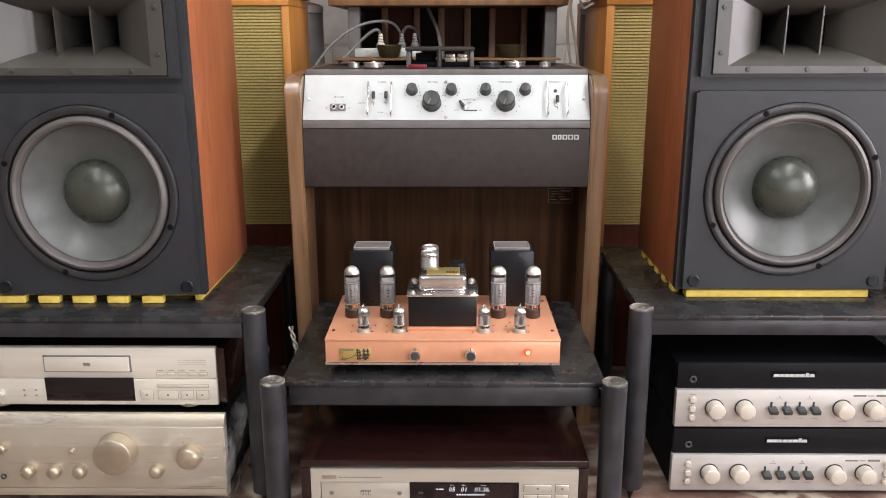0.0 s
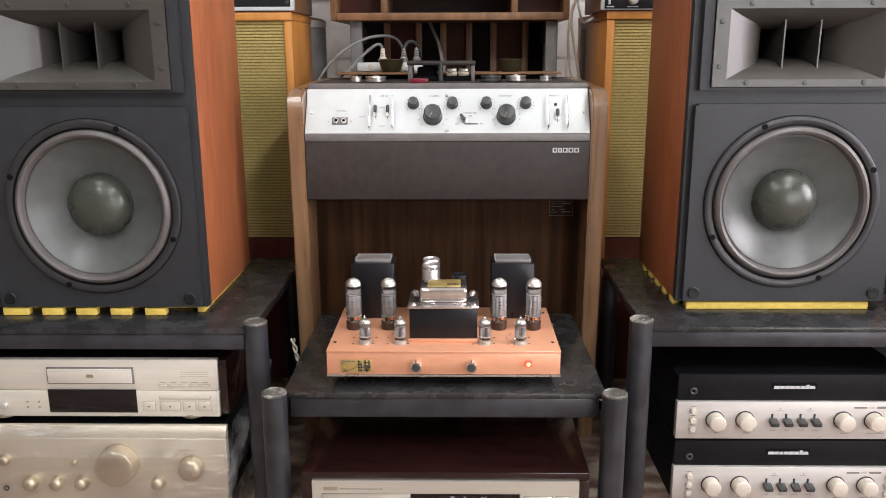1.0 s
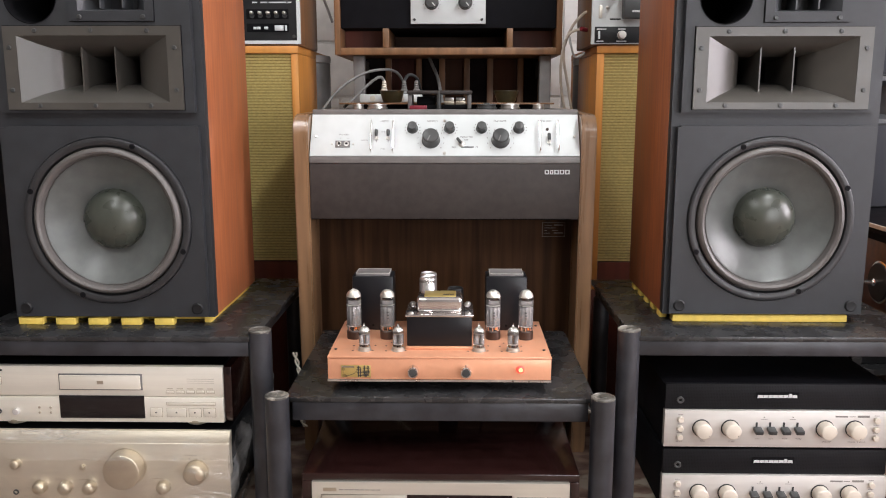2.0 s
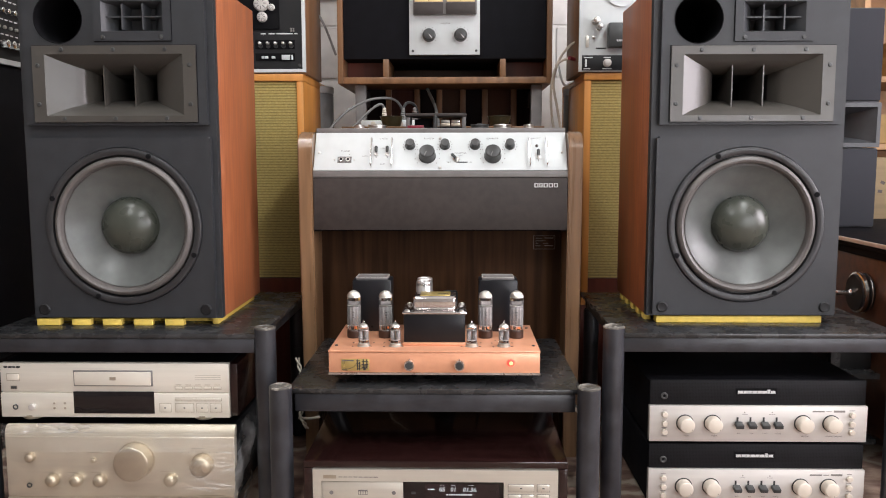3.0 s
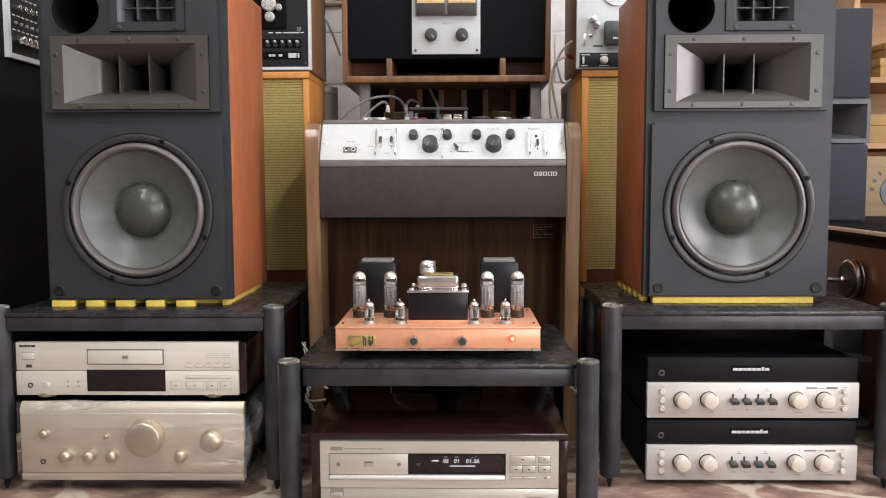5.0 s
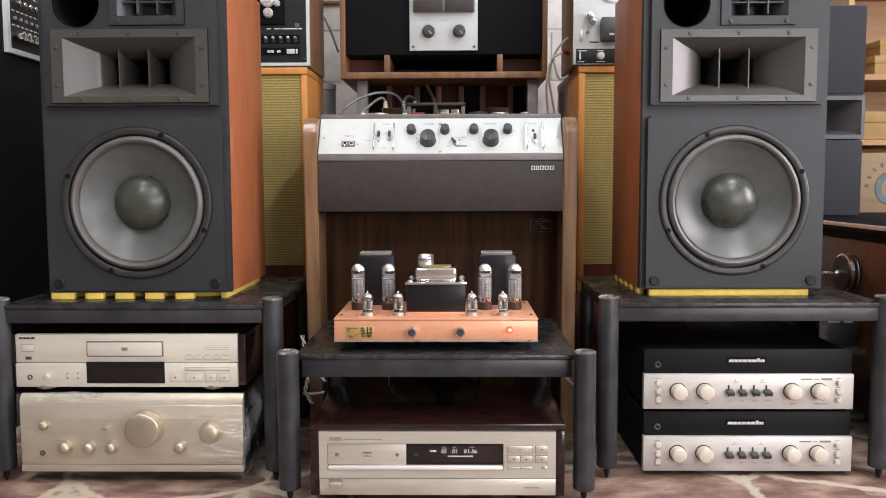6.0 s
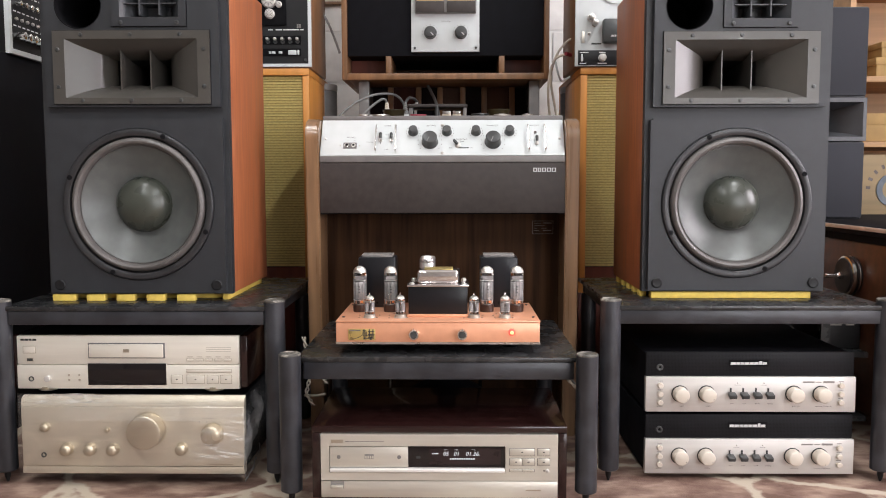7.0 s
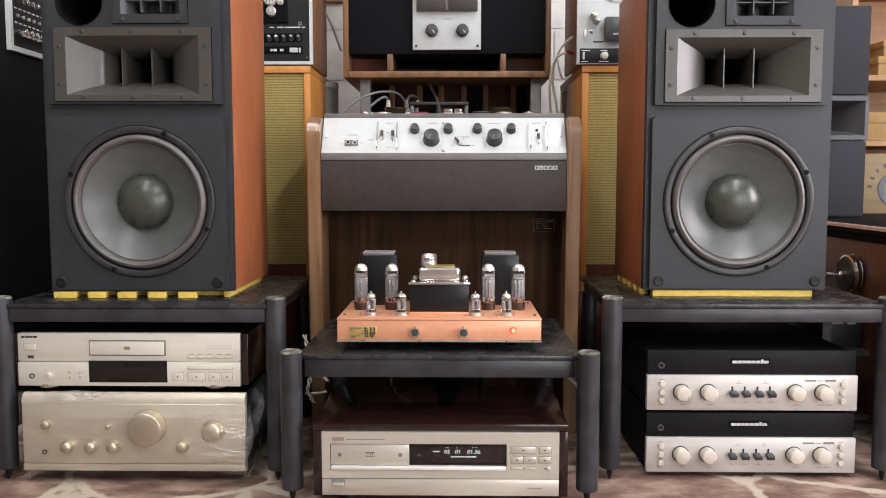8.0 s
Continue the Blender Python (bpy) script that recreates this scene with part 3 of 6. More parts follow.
# ---- black stands ----
def stand(m, hx, top, y0, shelf_y1, post_dx, rail, label):
    st = thing("equipment_stand", m, label, "stand", "black stands")
    part("shelf_board", B(-hx, hx, y0, shelf_y1, top - 0.009, top, bev=0.0015), M_STAND, st, "scuffed black shelf board")
    part("front_rail", B(-hx + 0.012, hx - 0.012, y0 + 0.002, y0 + 0.022, top - rail, top - 0.0092, bev=0.002), M_POST, st)
    part("back_rail", B(-hx + 0.012, hx - 0.012, shelf_y1 - 0.023, shelf_y1 - 0.003, top - rail, top - 0.0092, bev=0.002), M_POST, st)
    for s in (-1, 1):
        x = s * (hx - 0.023)
        part("side_rail", B(x - 0.01, x + 0.01, y0 + 0.023, shelf_y1 - 0.024, top - rail, top - 0.0092, bev=0.002), M_POST, st)
        part("rear_leg", C((s * (hx - 0.024), shelf_y1 - 0.024, 0.0), "z", 0.0185, top - rail - 0.0005, 24, 0.002), M_POST, st)
        for y in (0.012,):
            xx = s * (hx + post_dx)
            po = part("post", C((xx, y, 0.024), "z", 0.0205, top - 0.014, 32, 0.002), M_POST, st)
            part("post_cap", L((xx, y, top + 0.0085), "z", [(0.0203, 0), (0.0205, 0.0025), (0.0175, 0.0045), (0.0165, 0.003), (0.006, 0.0028), (0.0055, 0.0042), (0, 0.0042)], 32), M_WORN, po, "worn bare-metal cap")
            part("spike", L((xx, y, 0), "z", [(0.002, 0), (0.006, 0.012), (0.0065, 0.026), (0, 0.026)], 16), M_BLACK2, po)
    return st


stand(pose(-0.604, 1.343, 0), 0.267, 0.3595, 0.0, 0.497, 0.0075, 0.037, "black stand with a scuffed board under a loudspeaker")
stand(pose(0.6145, 1.362, 0), 0.270, 0.3595, 0.0, 0.478, 0.004, 0.037, "black stand with a dusty board under a loudspeaker")
stand(pose(-0.002, 1.238, 0), 0.268, 0.2745, 0.032, 0.455, 0.009, 0.043, "low black stand with a worn board under the valve amplifier")


# foam bars below the loudspeakers
def foam(m, pieces, label, h=0.0140):
    f = thing("foam_bar", m, label, "foam strip", "foam strips")
    for x0, x1, y0, y1, mt in pieces:
        part("foam_segment", B(x0, x1, y0, y1, 0.0, h, bev=0.0015), mt, f)
    return f


pcs = []
for a, b in ((-0.183, -0.136), (-0.112, -0.074), (-0.050, -0.012), (0.013, 0.051), (0.076, 0.114)):
    pcs.append((a, b, 0.005, 0.021, M_YELLOW))
pcs.append((-0.183, 0.165, 0.050, 0.066, M_YELLOW))
foam(pose(-0.622, 1.415, 0.3598), pcs, "notched yellow foam bar under a loudspeaker")
foam(pose(-0.622, 1.415, 0.3598), [(0.1655, 0.1790, 0.025, 0.315, M_YELLOW)], "thin yellow foam strip along the loudspeaker's side")
foam(pose(0.613, 1.455, 0.3598), [(-0.171, 0.162, 0.008, 0.032, M_YELLOW)], "plain yellow foam bar under a loudspeaker")
pcs = []
for k in range(5):
    y = 0.040 + k * 0.058
    pcs.append((-0.1880, -0.174, y, y + 0.027, M_YELLOW))
foam(pose(0.613, 1.455, 0.3598), pcs, "row of short yellow foam pads along the loudspeaker's side", 0.0141)


# ---- valve amplifier ----
def power_tube(m):
    t = thing("power_valve", m, "tall glass power valve with a brown base", "valve", "power valves")
    part("base", L((0, 0, 0), "z", [(0.0135, 0), (0.0142, 0.002), (0.0142, 0.0145), (0.0125, 0.0165), (0, 0.0165)], 28), M_DARKBASE, t, "dark brown plastic base")
    dome = [i * math.pi / 16 for i in range(0, 9)]
    wall = [(0.0122, 0.0166), (0.0136, 0.021), (0.0137, 0.079)] + [(0.0137 * math.cos(a), 0.0802 + 0.0137 * math.sin(a)) for a in dome]
    wall += [(0.0132 * math.cos(a), 0.0802 + 0.0132 * math.sin(a)) for a in dome[::-1]] + [(0.0132, 0.079), (0.0131, 0.0212), (0.0117, 0.0168)]
    part("bulb", L((0, 0, 0), "z", wall, 32), M_GLASS, t, "clear glass bulb").visible_shadow = False
    an = bmesh.new()
    ring = []
    for z in (0.0262, 0.0272, 0.0620, 0.0630):
        w = 0.0006 if z in (0.0262, 0.0630) else 0.0
        ring.append([an.verts.new(((0.0116 - w + 0.0005 * math.cos(q * math.pi / 2)) * math.cos(q * math.pi / 24), (0.0098 - w + 0.0005 * math.cos(q * math.pi / 2)) * math.sin(q * math.pi / 24), z)) for q in range(48)])
    for a, b in zip(ring, ring[1:]):
        for q in range(48):
            an.faces.new((a[q], a[(q + 1) % 48], b[(q + 1) % 48], b[q]))
    an.faces.new(ring[0])
    an.faces.new(ring[-1])
    part("anode", an, M_ANODE, t, "grey ribbed metal anode")
    cg = bmesh.new()
    box(cg, -0.0075, 0.0075, -0.0045, 0.0045, 0.0655, 0.0738, bev=0.0012)
    for q in (-0.0095, -0.0035, 0.0035, 0.0095):
        cyl(cg, (q, 0, 0.0648), "z", 0.0006, 0.0065, 8)
    part("getter_holder", cg, M_ANODE, t)
    for z in (0.0642, 0.0243):
        mi = bmesh.new()
        rim = [mi.verts.new(((0.0130 if q % 2 else 0.0115) * math.cos(q * math.pi / 12), (0.0130 if q % 2 else 0.0115) * math.sin(q * math.pi / 12), z)) for q in range(24)]
        f = mi.faces.new(rim)
        g = bmesh.ops.extrude_face_region(mi, geom=[f])
        bmesh.ops.translate(mi, vec=(0, 0, 0.0008), verts=[v for v in g["geom"] if isinstance(v, bmesh.types.BMVert)])
        part("mica", mi, M_MICA, t, "toothed mica spacer")
    st = bmesh.new()
    for q in (-0.008, -0.004, 0.0, 0.004, 0.008):
        cyl(st, (q, 0.001, 0.0166), "z", 0.0005, 0.0077, 8)
    part("support_wires", st, M_COPPER, t)
    part("getter", L((0, 0, 0), "z", [(0.0128 * math.cos(a), 0.0802 + 0.0128 * math.sin(a)) for a in [i * math.pi / 16 for i in range(0, 9)]], 28), M_STEEL, t, "silvered bulb top")
    part("heater", C((0.003, -0.006, 0.0195), "z", 0.0016, 0.0042, 10), M_HEATER, t, "orange glow of the heater")
    bars([(-0.0015, 0.0015, 0.040 + k * 0.0055, 0.0422 + k * 0.0055) for k in range(3)], -0.0104, M_INK, t)
    return t


def small_tube(m):
    t = thing("driver_valve", m, "small pointed glass valve in a ceramic socket", "valve", "driver valves")
    part("socket", L((0, 0, 0), "z", [(0.0125, 0), (0.0125, 0.0012), (0.0108, 0.0016), (0.0108, 0.006), (0.0085, 0.0068), (0, 0.0068)], 28), M_SOCKET, t, "metal-ringed ceramic socket")
    wall = [(0.009, 0.007), (0.0098, 0.010), (0.0098, 0.0345), (0.0088, 0.039), (0.006, 0.042), (0.0028, 0.0435), (0.0014, 0.0465), (0.0004, 0.0500), (0, 0.0500), (0.0009, 0.0460)]
    wall += [(0.0024, 0.0430), (0.0057, 0.0416), (0.0084, 0.0387), (0.0093, 0.0344), (0.0093, 0.0102), (0.0086, 0.0073)]
    part("bulb", L((0, 0, 0), "z", wall, 28), M_GLASS, t, "clear glass bulb").visible_shadow = False
    sa_ = bmesh.new()
    for q in (-0.0038, 0.0038):
        lathe(sa_, (q, 0, 0), "z", [(0, 0.0135), (0.0036, 0.0135), (0.0036, 0.0295), (0, 0.0295)], 14)
    part("anode", sa_, M_ANODE, t, "twin grey anodes")
    part("mica", C((0, 0, 0.0120), "z", 0.0088, 0.0007, 18), M_MICA, t)
    part("mica", C((0, 0, 0.0308), "z", 0.0086, 0.0008, 18), M_STEEL, t)
    part("getter", L((0, 0, 0), "z", [(0.0088, 0.0365), (0.0081, 0.0388), (0.0055, 0.0414), (0, 0.0427)], 24), M_STEEL, t, "silvered bulb top")
    return t


def knob(parent, x, z, r, y0, depth, material, name="knob", pointer=None, skirt=0.0, ang=0.0, dome=0.0):
    pr = [(r + skirt, 0), (r + skirt, -0.0015), (r, -0.002), (r * 0.97, -depth + r * 0.12), (r * 0.86, -depth), (r * 0.5, -depth * 1.05), (0, -depth * 1.07)]
    if dome:
        d0 = depth - r * dome
        pr = pr[:3] + [(r * 0.985, -d0)] + [(r * 0.985 * math.cos(a), -d0 - r * dome * math.sin(a)) for a in [i * math.pi / 16 for i in range(1, 9)]]
    k = part(name, L((x, y0, z), "y", pr, 40), material, parent)
    if pointer:
        bm = B(-r * 0.06, r * 0.06, -0.0006, 0.0006, r * 0.15, r * 0.85)
        bmesh.ops.transform(bm, matrix=pose(x, y0 - depth * 1.07, z, 0, ang, 0), verts=bm.verts)
        part("pointer", bm, pointer, k)
    return k


M_ALU = mat("spun_aluminium", (0.62, 0.61, 0.60), 0.30, 0.85, var=0.05, bump=0.02)
M_BELL = mat("plated_bell", (0.74, 0.71, 0.70), 0.09, 0.95, var=0.02, bigvar=0.02, bump=0.0, rvar=0.02)
M_MICA = mat("mica_sheet", (0.55, 0.52, 0.50), 0.3, 0.2, bump=0)
M_SOCKET = mat("socket_ring", (0.42, 0.39, 0.34), 0.35, 0.5, bump=0.02)
M_DARKBASE = mat("brown_bakelite", (0.035, 0.018, 0.013), 0.32, bump=0.02)
AX, AY, AZ = -0.0035, 1.296, 0.277
amp = thing("valve_amplifier", pose(AX, AY, AZ), "salmon copper valve amplifier with chrome transformer cover, on the low stand", "amplifier")
part("chassis", B(-0.1950, 0.1950, 0.0006, 0.236, 0.0215, 0.0590, bev=0.001), M_COPPER, amp, "salmon copper enamelled chassis")
part("top_cover", B(-0.1958, 0.1958, -0.0004, 0.2364, 0.0593, 0.063, bev=0.0012), M_COPPER, amp, "salmon copper top plate")
part("bottom_plate", B(-0.1955, 0.1955, -0.001, 0.236, 0.0178, 0.0212), M_STEEL, amp, "pale metal bottom edge")
for fx in (-0.15, 0.15):
    for fy in (0.085, 0.2):
        part("foot", C((fx, fy, -0.0022), "z", 0.012, 0.020, 20, 0.002), M_SOOT, amp)
lg = part("name_plate", B(-0.1715, -0.1195, -0.0015, 0.0, 0.0255, 0.0475, bev=0.0004), M_GOLD, amp, "brass badge with dark brush strokes")
bars([(-0.170, -0.148, 0.0435, 0.0455)], -0.0016, M_GREY, lg)
bm = bmesh.new()
for x, z0, z1 in ((-0.141, 0.027, 0.0468), (-0.1372, 0.0330, 0.0425), (-0.1305, 0.0310, 0.0468), (-0.1275, 0.0265, 0.0360), (-0.1240, 0.0310, 0.0468)):
    box(bm, x - 0.0011, x + 0.0011, -0.0021, -0.0014, z0, z1)
for z, a, b in ((0.0440, -0.1440, -0.1370), (0.0395, -0.1445, -0.1375), (0.0425, -0.1335, -0.1215), (0.0370, -0.134, -0.1212), (0.0312, -0.1340, -0.1230)):
    box(bm, a, b, -0.0020, -0.0014, z - 0.0008, z + 0.0008)
for x0, x1, z0, z1 in ((-0.1385, -0.1366, 0.0265, 0.0330), (-0.1305, -0.1288, 0.0265, 0.0310), (-0.1440, -0.1215, 0.0338, 0.0350), (-0.1425, -0.1225, 0.0285, 0.0296)):
    box(bm, x0, x1, -0.0020, -0.0014, z0, z1)
tube(bm, [(-0.170, -0.0016, 0.0275), (-0.158, -0.0016, 0.029), (-0.149, -0.0016, 0.0325), (-0.144, -0.0016, 0.037)], 0.0005, 6)
part("emblem", bm, M_INK, lg)
for kx in (-0.0455, 0.0465):
    k = part("knob", L((kx, 0, 0.038), "y", [(0.0098, 0), (0.0098, -0.012), (0.0088, -0.0135), (0.0072, -0.0135), (0.0068, -0.0125), (0, -0.0125)], 32), M_CHROME, amp, "chrome ring knob")
    part("insert", C((kx, -0.0126, 0.038), "y", 0.0066, -0.0012, 24, 0.0003), M_KNOB, k, "dark knob face")
    part("pointer", B(kx - 0.0006, kx + 0.0006, -0.0128, -0.001, 0.0458, 0.0484), M_INK, k)
led = part("pilot_lamp", L((0.1415, 0, 0.041), "y", [(0.0066, 0), (0.0064, -0.002), (0.0046, -0.0042), (0, -0.0054)], 20), M_LED, amp, "glowing red pilot lamp")
part("lamp_core", L((0.1415, -0.0046, 0.041), "y", [(0.0036, 0), (0.0032, -0.0008), (0, -0.0014)], 16), M_LEDCORE, led)
for s in (-1, 1):
    for yy in (0.04, 0.2):
        part("side_screw", C((s * 0.186, yy, 0.063), "z", 0.0028, 0.002, 12, 0.0005), M_INK, amp)
bm = bmesh.new()
for cx in (-0.1365, -0.0775, 0.0685, 0.1285):
    for dx, dy in ((-0.018, -0.012), (0.017, -0.010), (-0.020, 0.018), (0.019, 0.02), (0.002, 0.034), (-0.012, 0.038)):
        cyl(bm, (cx + dx, 0.045 + dy, 0.063), "z", 0.0016, 0.0006, 10)
part("vent_holes", bm, M_INK, amp)
# mains transformer
tr = part("mains_transformer", B(-0.0585, 0.0575, 0.044, 0.129, 0.069, 0.123, bev=0.0015), M_GLOSSBLK, amp, "black transformer block with chrome cover")
part("copper_foot", B(-0.0610, 0.0600, 0.0405, 0.1325, 0.0630, 0.0688, bev=0.001), M_COPPER, tr)
part("flange", B(-0.061, 0.060, 0.041, 0.132, 0.123, 0.1275, bev=0.001), M_BELL, tr, "chrome flange")
cov = part("cover", B(-0.0415, 0.0405, 0.057, 0.115, 0.1275, 0.1545, bev=0.006, seg=4), M_BELL, tr, "polished chrome bell cover")
part("cover_plate", B(-0.028, 0.029, 0.067, 0.109, 0.1543, 0.1558, bev=0.0003), M_GOLD, cov, "brass plate")
bm = bmesh.new()
for x0, x1 in ((0.006, 0.009), (0.0105, 0.0125), (0.014, 0.0165), (0.018, 0.021), (0.0225, 0.0245)):
    box(bm, x0, x1, 0.074, 0.083, 0.1558, 0.1561)
part("print_mark", bm, M_INK, cov)
for bx in (-0.052, 0.051):
    for by in (0.0490, 0.1240):
        part("bolt", L((bx, by, 0.1265), "z", [(0.0058, 0.0008), (0.0054, 0.0022), (0.0042, 0.0028), (0.0036, 0.0045), (0, 0.005)], 12), M_STEEL, tr)
# output transformers, capacitors
for cx in (-0.1315, 0.1255):
    ot = part("output_transformer", B(cx - 0.0395, cx + 0.0395, 0.167, 0.225, 0.063, 0.1695, bev=0.003), M_GLOSSBLK, amp, "black upright transformer can")
    part("top_plate", B(cx - 0.0325, cx + 0.0325, 0.1725, 0.2195, 0.1695, 0.1740, bev=0.0005), M_GREY, ot, "grey metal top plate")
    rim = bmesh.new()
    for x0, x1, y0, y1 in ((-0.0325, 0.0325, 0.1725, 0.1737), (-0.0325, 0.0325, 0.2183, 0.2195), (-0.0325, -0.0313, 0.1737, 0.2183), (0.0313, 0.0325, 0.1737, 0.2183)):
        box(rim, cx + x0, cx + x1, y0, y1, 0.1740, 0.1746)
    part("plate_rim", rim, M_SILVER, ot, "bright polished rim")
    part("vent_hole", C((cx, 0.167, 0.073), "y", 0.0022, -0.0004, 12), M_SOOT, ot)
for cy in (0.173, 0.214):
    part("capacitor", L((-0.0255, cy, 0.063), "z", [(0.0162, 0), (0.0162, 0.094), (0.0156, 0.095), (0.0156, 0.0965), (0.0162, 0.0975), (0.0162, 0.101), (0.0152, 0.1035), (0.0140, 0.1045), (0.0130, 0.1025), (0, 0.1025)], 28), M_ALU, amp, "bright aluminium capacitor can")
part("choke", L((0.0275, 0.19, 0.063), "z", [(0.0155, 0), (0.0155, 0.076), (0.0145, 0.08), (0.011, 0.08), (0.0105, 0.0785), (0, 0.0785)], 28), M_BLACK2, amp, "black capacitor can")
pt = power_tube(pose(AX - 0.1615, AY + 0.114, AZ + 0.0632))
for tx in (-0.0990, 0.0980, 0.1590):
    copy_thing(pt, pose(AX + tx, AY + 0.114, AZ + 0.0632, 0, 0, random.uniform(-14, 14)))
stb = small_tube(pose(AX - 0.134, AY + 0.0375, AZ + 0.0632))
for tx in (-0.074, 0.0700, 0.1305):
    copy_thing(stb, pose(AX + tx, AY + 0.0375, AZ + 0.0632, 0, 0, random.uniform(-20, 20)))


# ---- disc player in a wooden case ----
M_LIP = mat("polished_lip", (0.82, 0.80, 0.77), 0.35, 0.3, var=0.02, bump=0.0)
cd = thing("disc_player", pose(0.0, 1.224, 0.0), "pale gold disc player in a dark mahogany case, on the carpet", "disc player")
part("case_top", B(-0.236, 0.236, 0.004, 0.29, 0.142, 0.155, bev=0.0015), M_MAHOG, cd, "polished dark mahogany top")
for a, b in ((-0.236, -0.2205), (0.2205, 0.236)):
    part("case_side", B(a, b, 0.004, 0.29, 0.018, 0.1415, bev=0.0015), M_MAHOG, cd, "polished dark mahogany side")
part("body", B(-0.219, 0.219, 0.012, 0.285, 0.02, 0.1405), M_SOOT, cd)
fp = part("front_panel", plate(bmesh.new(), -0.219, 0.219, 0.0535, 0.1405, 0, 0.012, [(-0.2035, 0.1225, 0.0685, 0.1185)]), M_CDSILV, cd, "pale gold brushed front")
part("lower_panel", B(-0.219, 0.219, 0.0008, 0.012, 0.0205, 0.052, bev=0.0008), M_CDSILV, cd)
part("tray", B(-0.2025, -0.0575, 0.0015, 0.012, 0.078, 0.117, bev=0.001), M_CDSILV, fp)
part("tray_lip", B(-0.2025, 0.1215, -0.003, 0.012, 0.0692, 0.0765, bev=0.002), M_LIP, fp, "bright bevelled lip")
win = part("display_window", B(-0.0572, 0.1218, 0.004, 0.012, 0.0775, 0.118), M_SCREEN, fp, "smoked display window")
part("display", B(-0.018, 0.114, 0.0036, 0.0045, 0.083, 0.113), M_SCREEN2, win)
for tx, s in ((0.012, "05"), (0.032, "01"), (0.062, "01.36.")):
    words(s, 0.0108, tx, 0.0033, 0.1028, M_DIGIT, win, 0.2)
words("TRACK", 0.0022, 0.012, 0.0033, 0.1108, M_DIGIT, win)
words("INDEX", 0.0022, 0.032, 0.0033, 0.1108, M_DIGIT, win)
words("MIN   SEC", 0.0022, 0.064, 0.0033, 0.1108, M_DIGIT, win)
bars([(0.02 + k * 0.0043, 0.0226 + k * 0.0043, 0.0925, 0.0948) for k in range(11)], 0.0034, M_DIGIT, win)
bars([(-0.0135, -0.0105, 0.1025, 0.1045), (-0.0095, -0.0015, 0.1025, 0.1045)], 0.0034, M_DIGIT, win)
bars([(-0.043, -0.035, 0.094, 0.0985)], 0.0039, M_KNOB, win)
for bx in (-0.186, -0.074):
    part("tray_stud", C((bx, 0.0016, 0.0972), "y", 0.0036, -0.0008, 16), M_GREY, fp)
bars([(-0.138, -0.121, 0.0935, 0.1025)], 0.0015, M_GREY, fp, "disc_mark")
bars([(-0.137 + 0.0042 * k, -0.134 + 0.0042 * k, 0.0945, 0.0998) for k in range(4)], 0.0011, M_CDSILV, fp, "disc_mark")
bars([(-0.2, -0.177, 0.124, 0.1305)], 0.0, M_CHAMP2, fp, "maker_badge")
bars([(-0.173 + 0.009 * k, -0.1655 + 0.009 * k, 0.1262, 0.1275) for k in range(8)], 0.0, M_INKSOFT, fp)
for x0, x1, z0, z1 in ((0.1305, 0.1755, 0.102, 0.1145), (0.182, 0.2035, 0.102, 0.1145), (0.1305, 0.1525, 0.0835, 0.096), (0.1535, 0.1755, 0.0835, 0.096), (0.182, 0.2035, 0.0835, 0.096), (0.1305, 0.1525, 0.0715, 0.0755), (0.1535, 0.1755, 0.0715, 0.0755)):
    part("button_well", B(x0 - 0.0009, x1 + 0.0009, -0.0003, 0.003, z0 - 0.0009, z1 + 0.0009), M_INKSOFT, fp)
    part("button", B(x0, x1, -0.0022, 0.003, z0, z1, bev=0.0007), M_CDSILV, fp)
    if z1 - z0 > 0.01:
        bars([((x0 + x1) / 2 - 0.002, (x0 + x1) / 2 + 0.002, (z0 + z1) / 2 - 0.0009, (z0 + z1) / 2 + 0.0009)], -0.0022, M_INK, fp)
part("headphone_knob", C((0.2, 0.0, 0.073), "y", 0.003, -0.005, 16, 0.0006), M_SILVER, fp)
bars([(0.192, 0.196, 0.0715, 0.0745)], 0.0, M_INKSOFT, fp)
part("power_well", B(-0.2015, -0.1765, 0.0004, 0.004, 0.0375, 0.0515), M_INKSOFT, cd)
part("power_button", B(-0.2, -0.178, -0.0035, 0.004, 0.0385, 0.0445, bev=0.0008), M_CDSILV, cd)
bars([(0.16, 0.188, 0.034, 0.0365)], 0.0008, M_CHAMP2, cd)
for fx in (-0.17, 0.17):
    for fy in (0.05, 0.24):
        part("foot", C((fx, fy, 0), "z", 0.02, 0.0195, 20, 0.002), M_BLACK2, cd)


# ---- black pedestal and rod in the dark behind the disc player ----
ped = thing("pedestal", pose(0.010, 1.615, 0.0), "matt black pedestal with a flared foot behind the disc player", "pedestal")
part("foot", L((0, 0, 0), "z", [(0.0, 0.0), (0.092, 0.0), (0.092, 0.118), (0.085, 0.126), (0.045, 0.150), (0.026, 0.165), (0.0, 0.165)], 40), M_SOOTB, ped, "flared black foot")
part("column", C((0, 0, 0.1652), "z", 0.0225, 0.071, 28), M_SOOTB, ped)
rod = thing("thin_rod", pose(0.088, 1.63, 0.0), "thin black upright rod behind the disc player", "rod")
part("shaft", C((0, 0, 0.012), "z", 0.0038, 0.222, 14, 0.001), M_SOOT, rod)
part("base", C((0, 0, 0), "z", 0.018, 0.0118, 24, 0.002), M_SOOT, rod)


# ---- console tape recorder ----
con = thing("console_tape_recorder", pose(0.0, 1.644, 0.0), "walnut console tape recorder with a white control panel", "tape recorder")


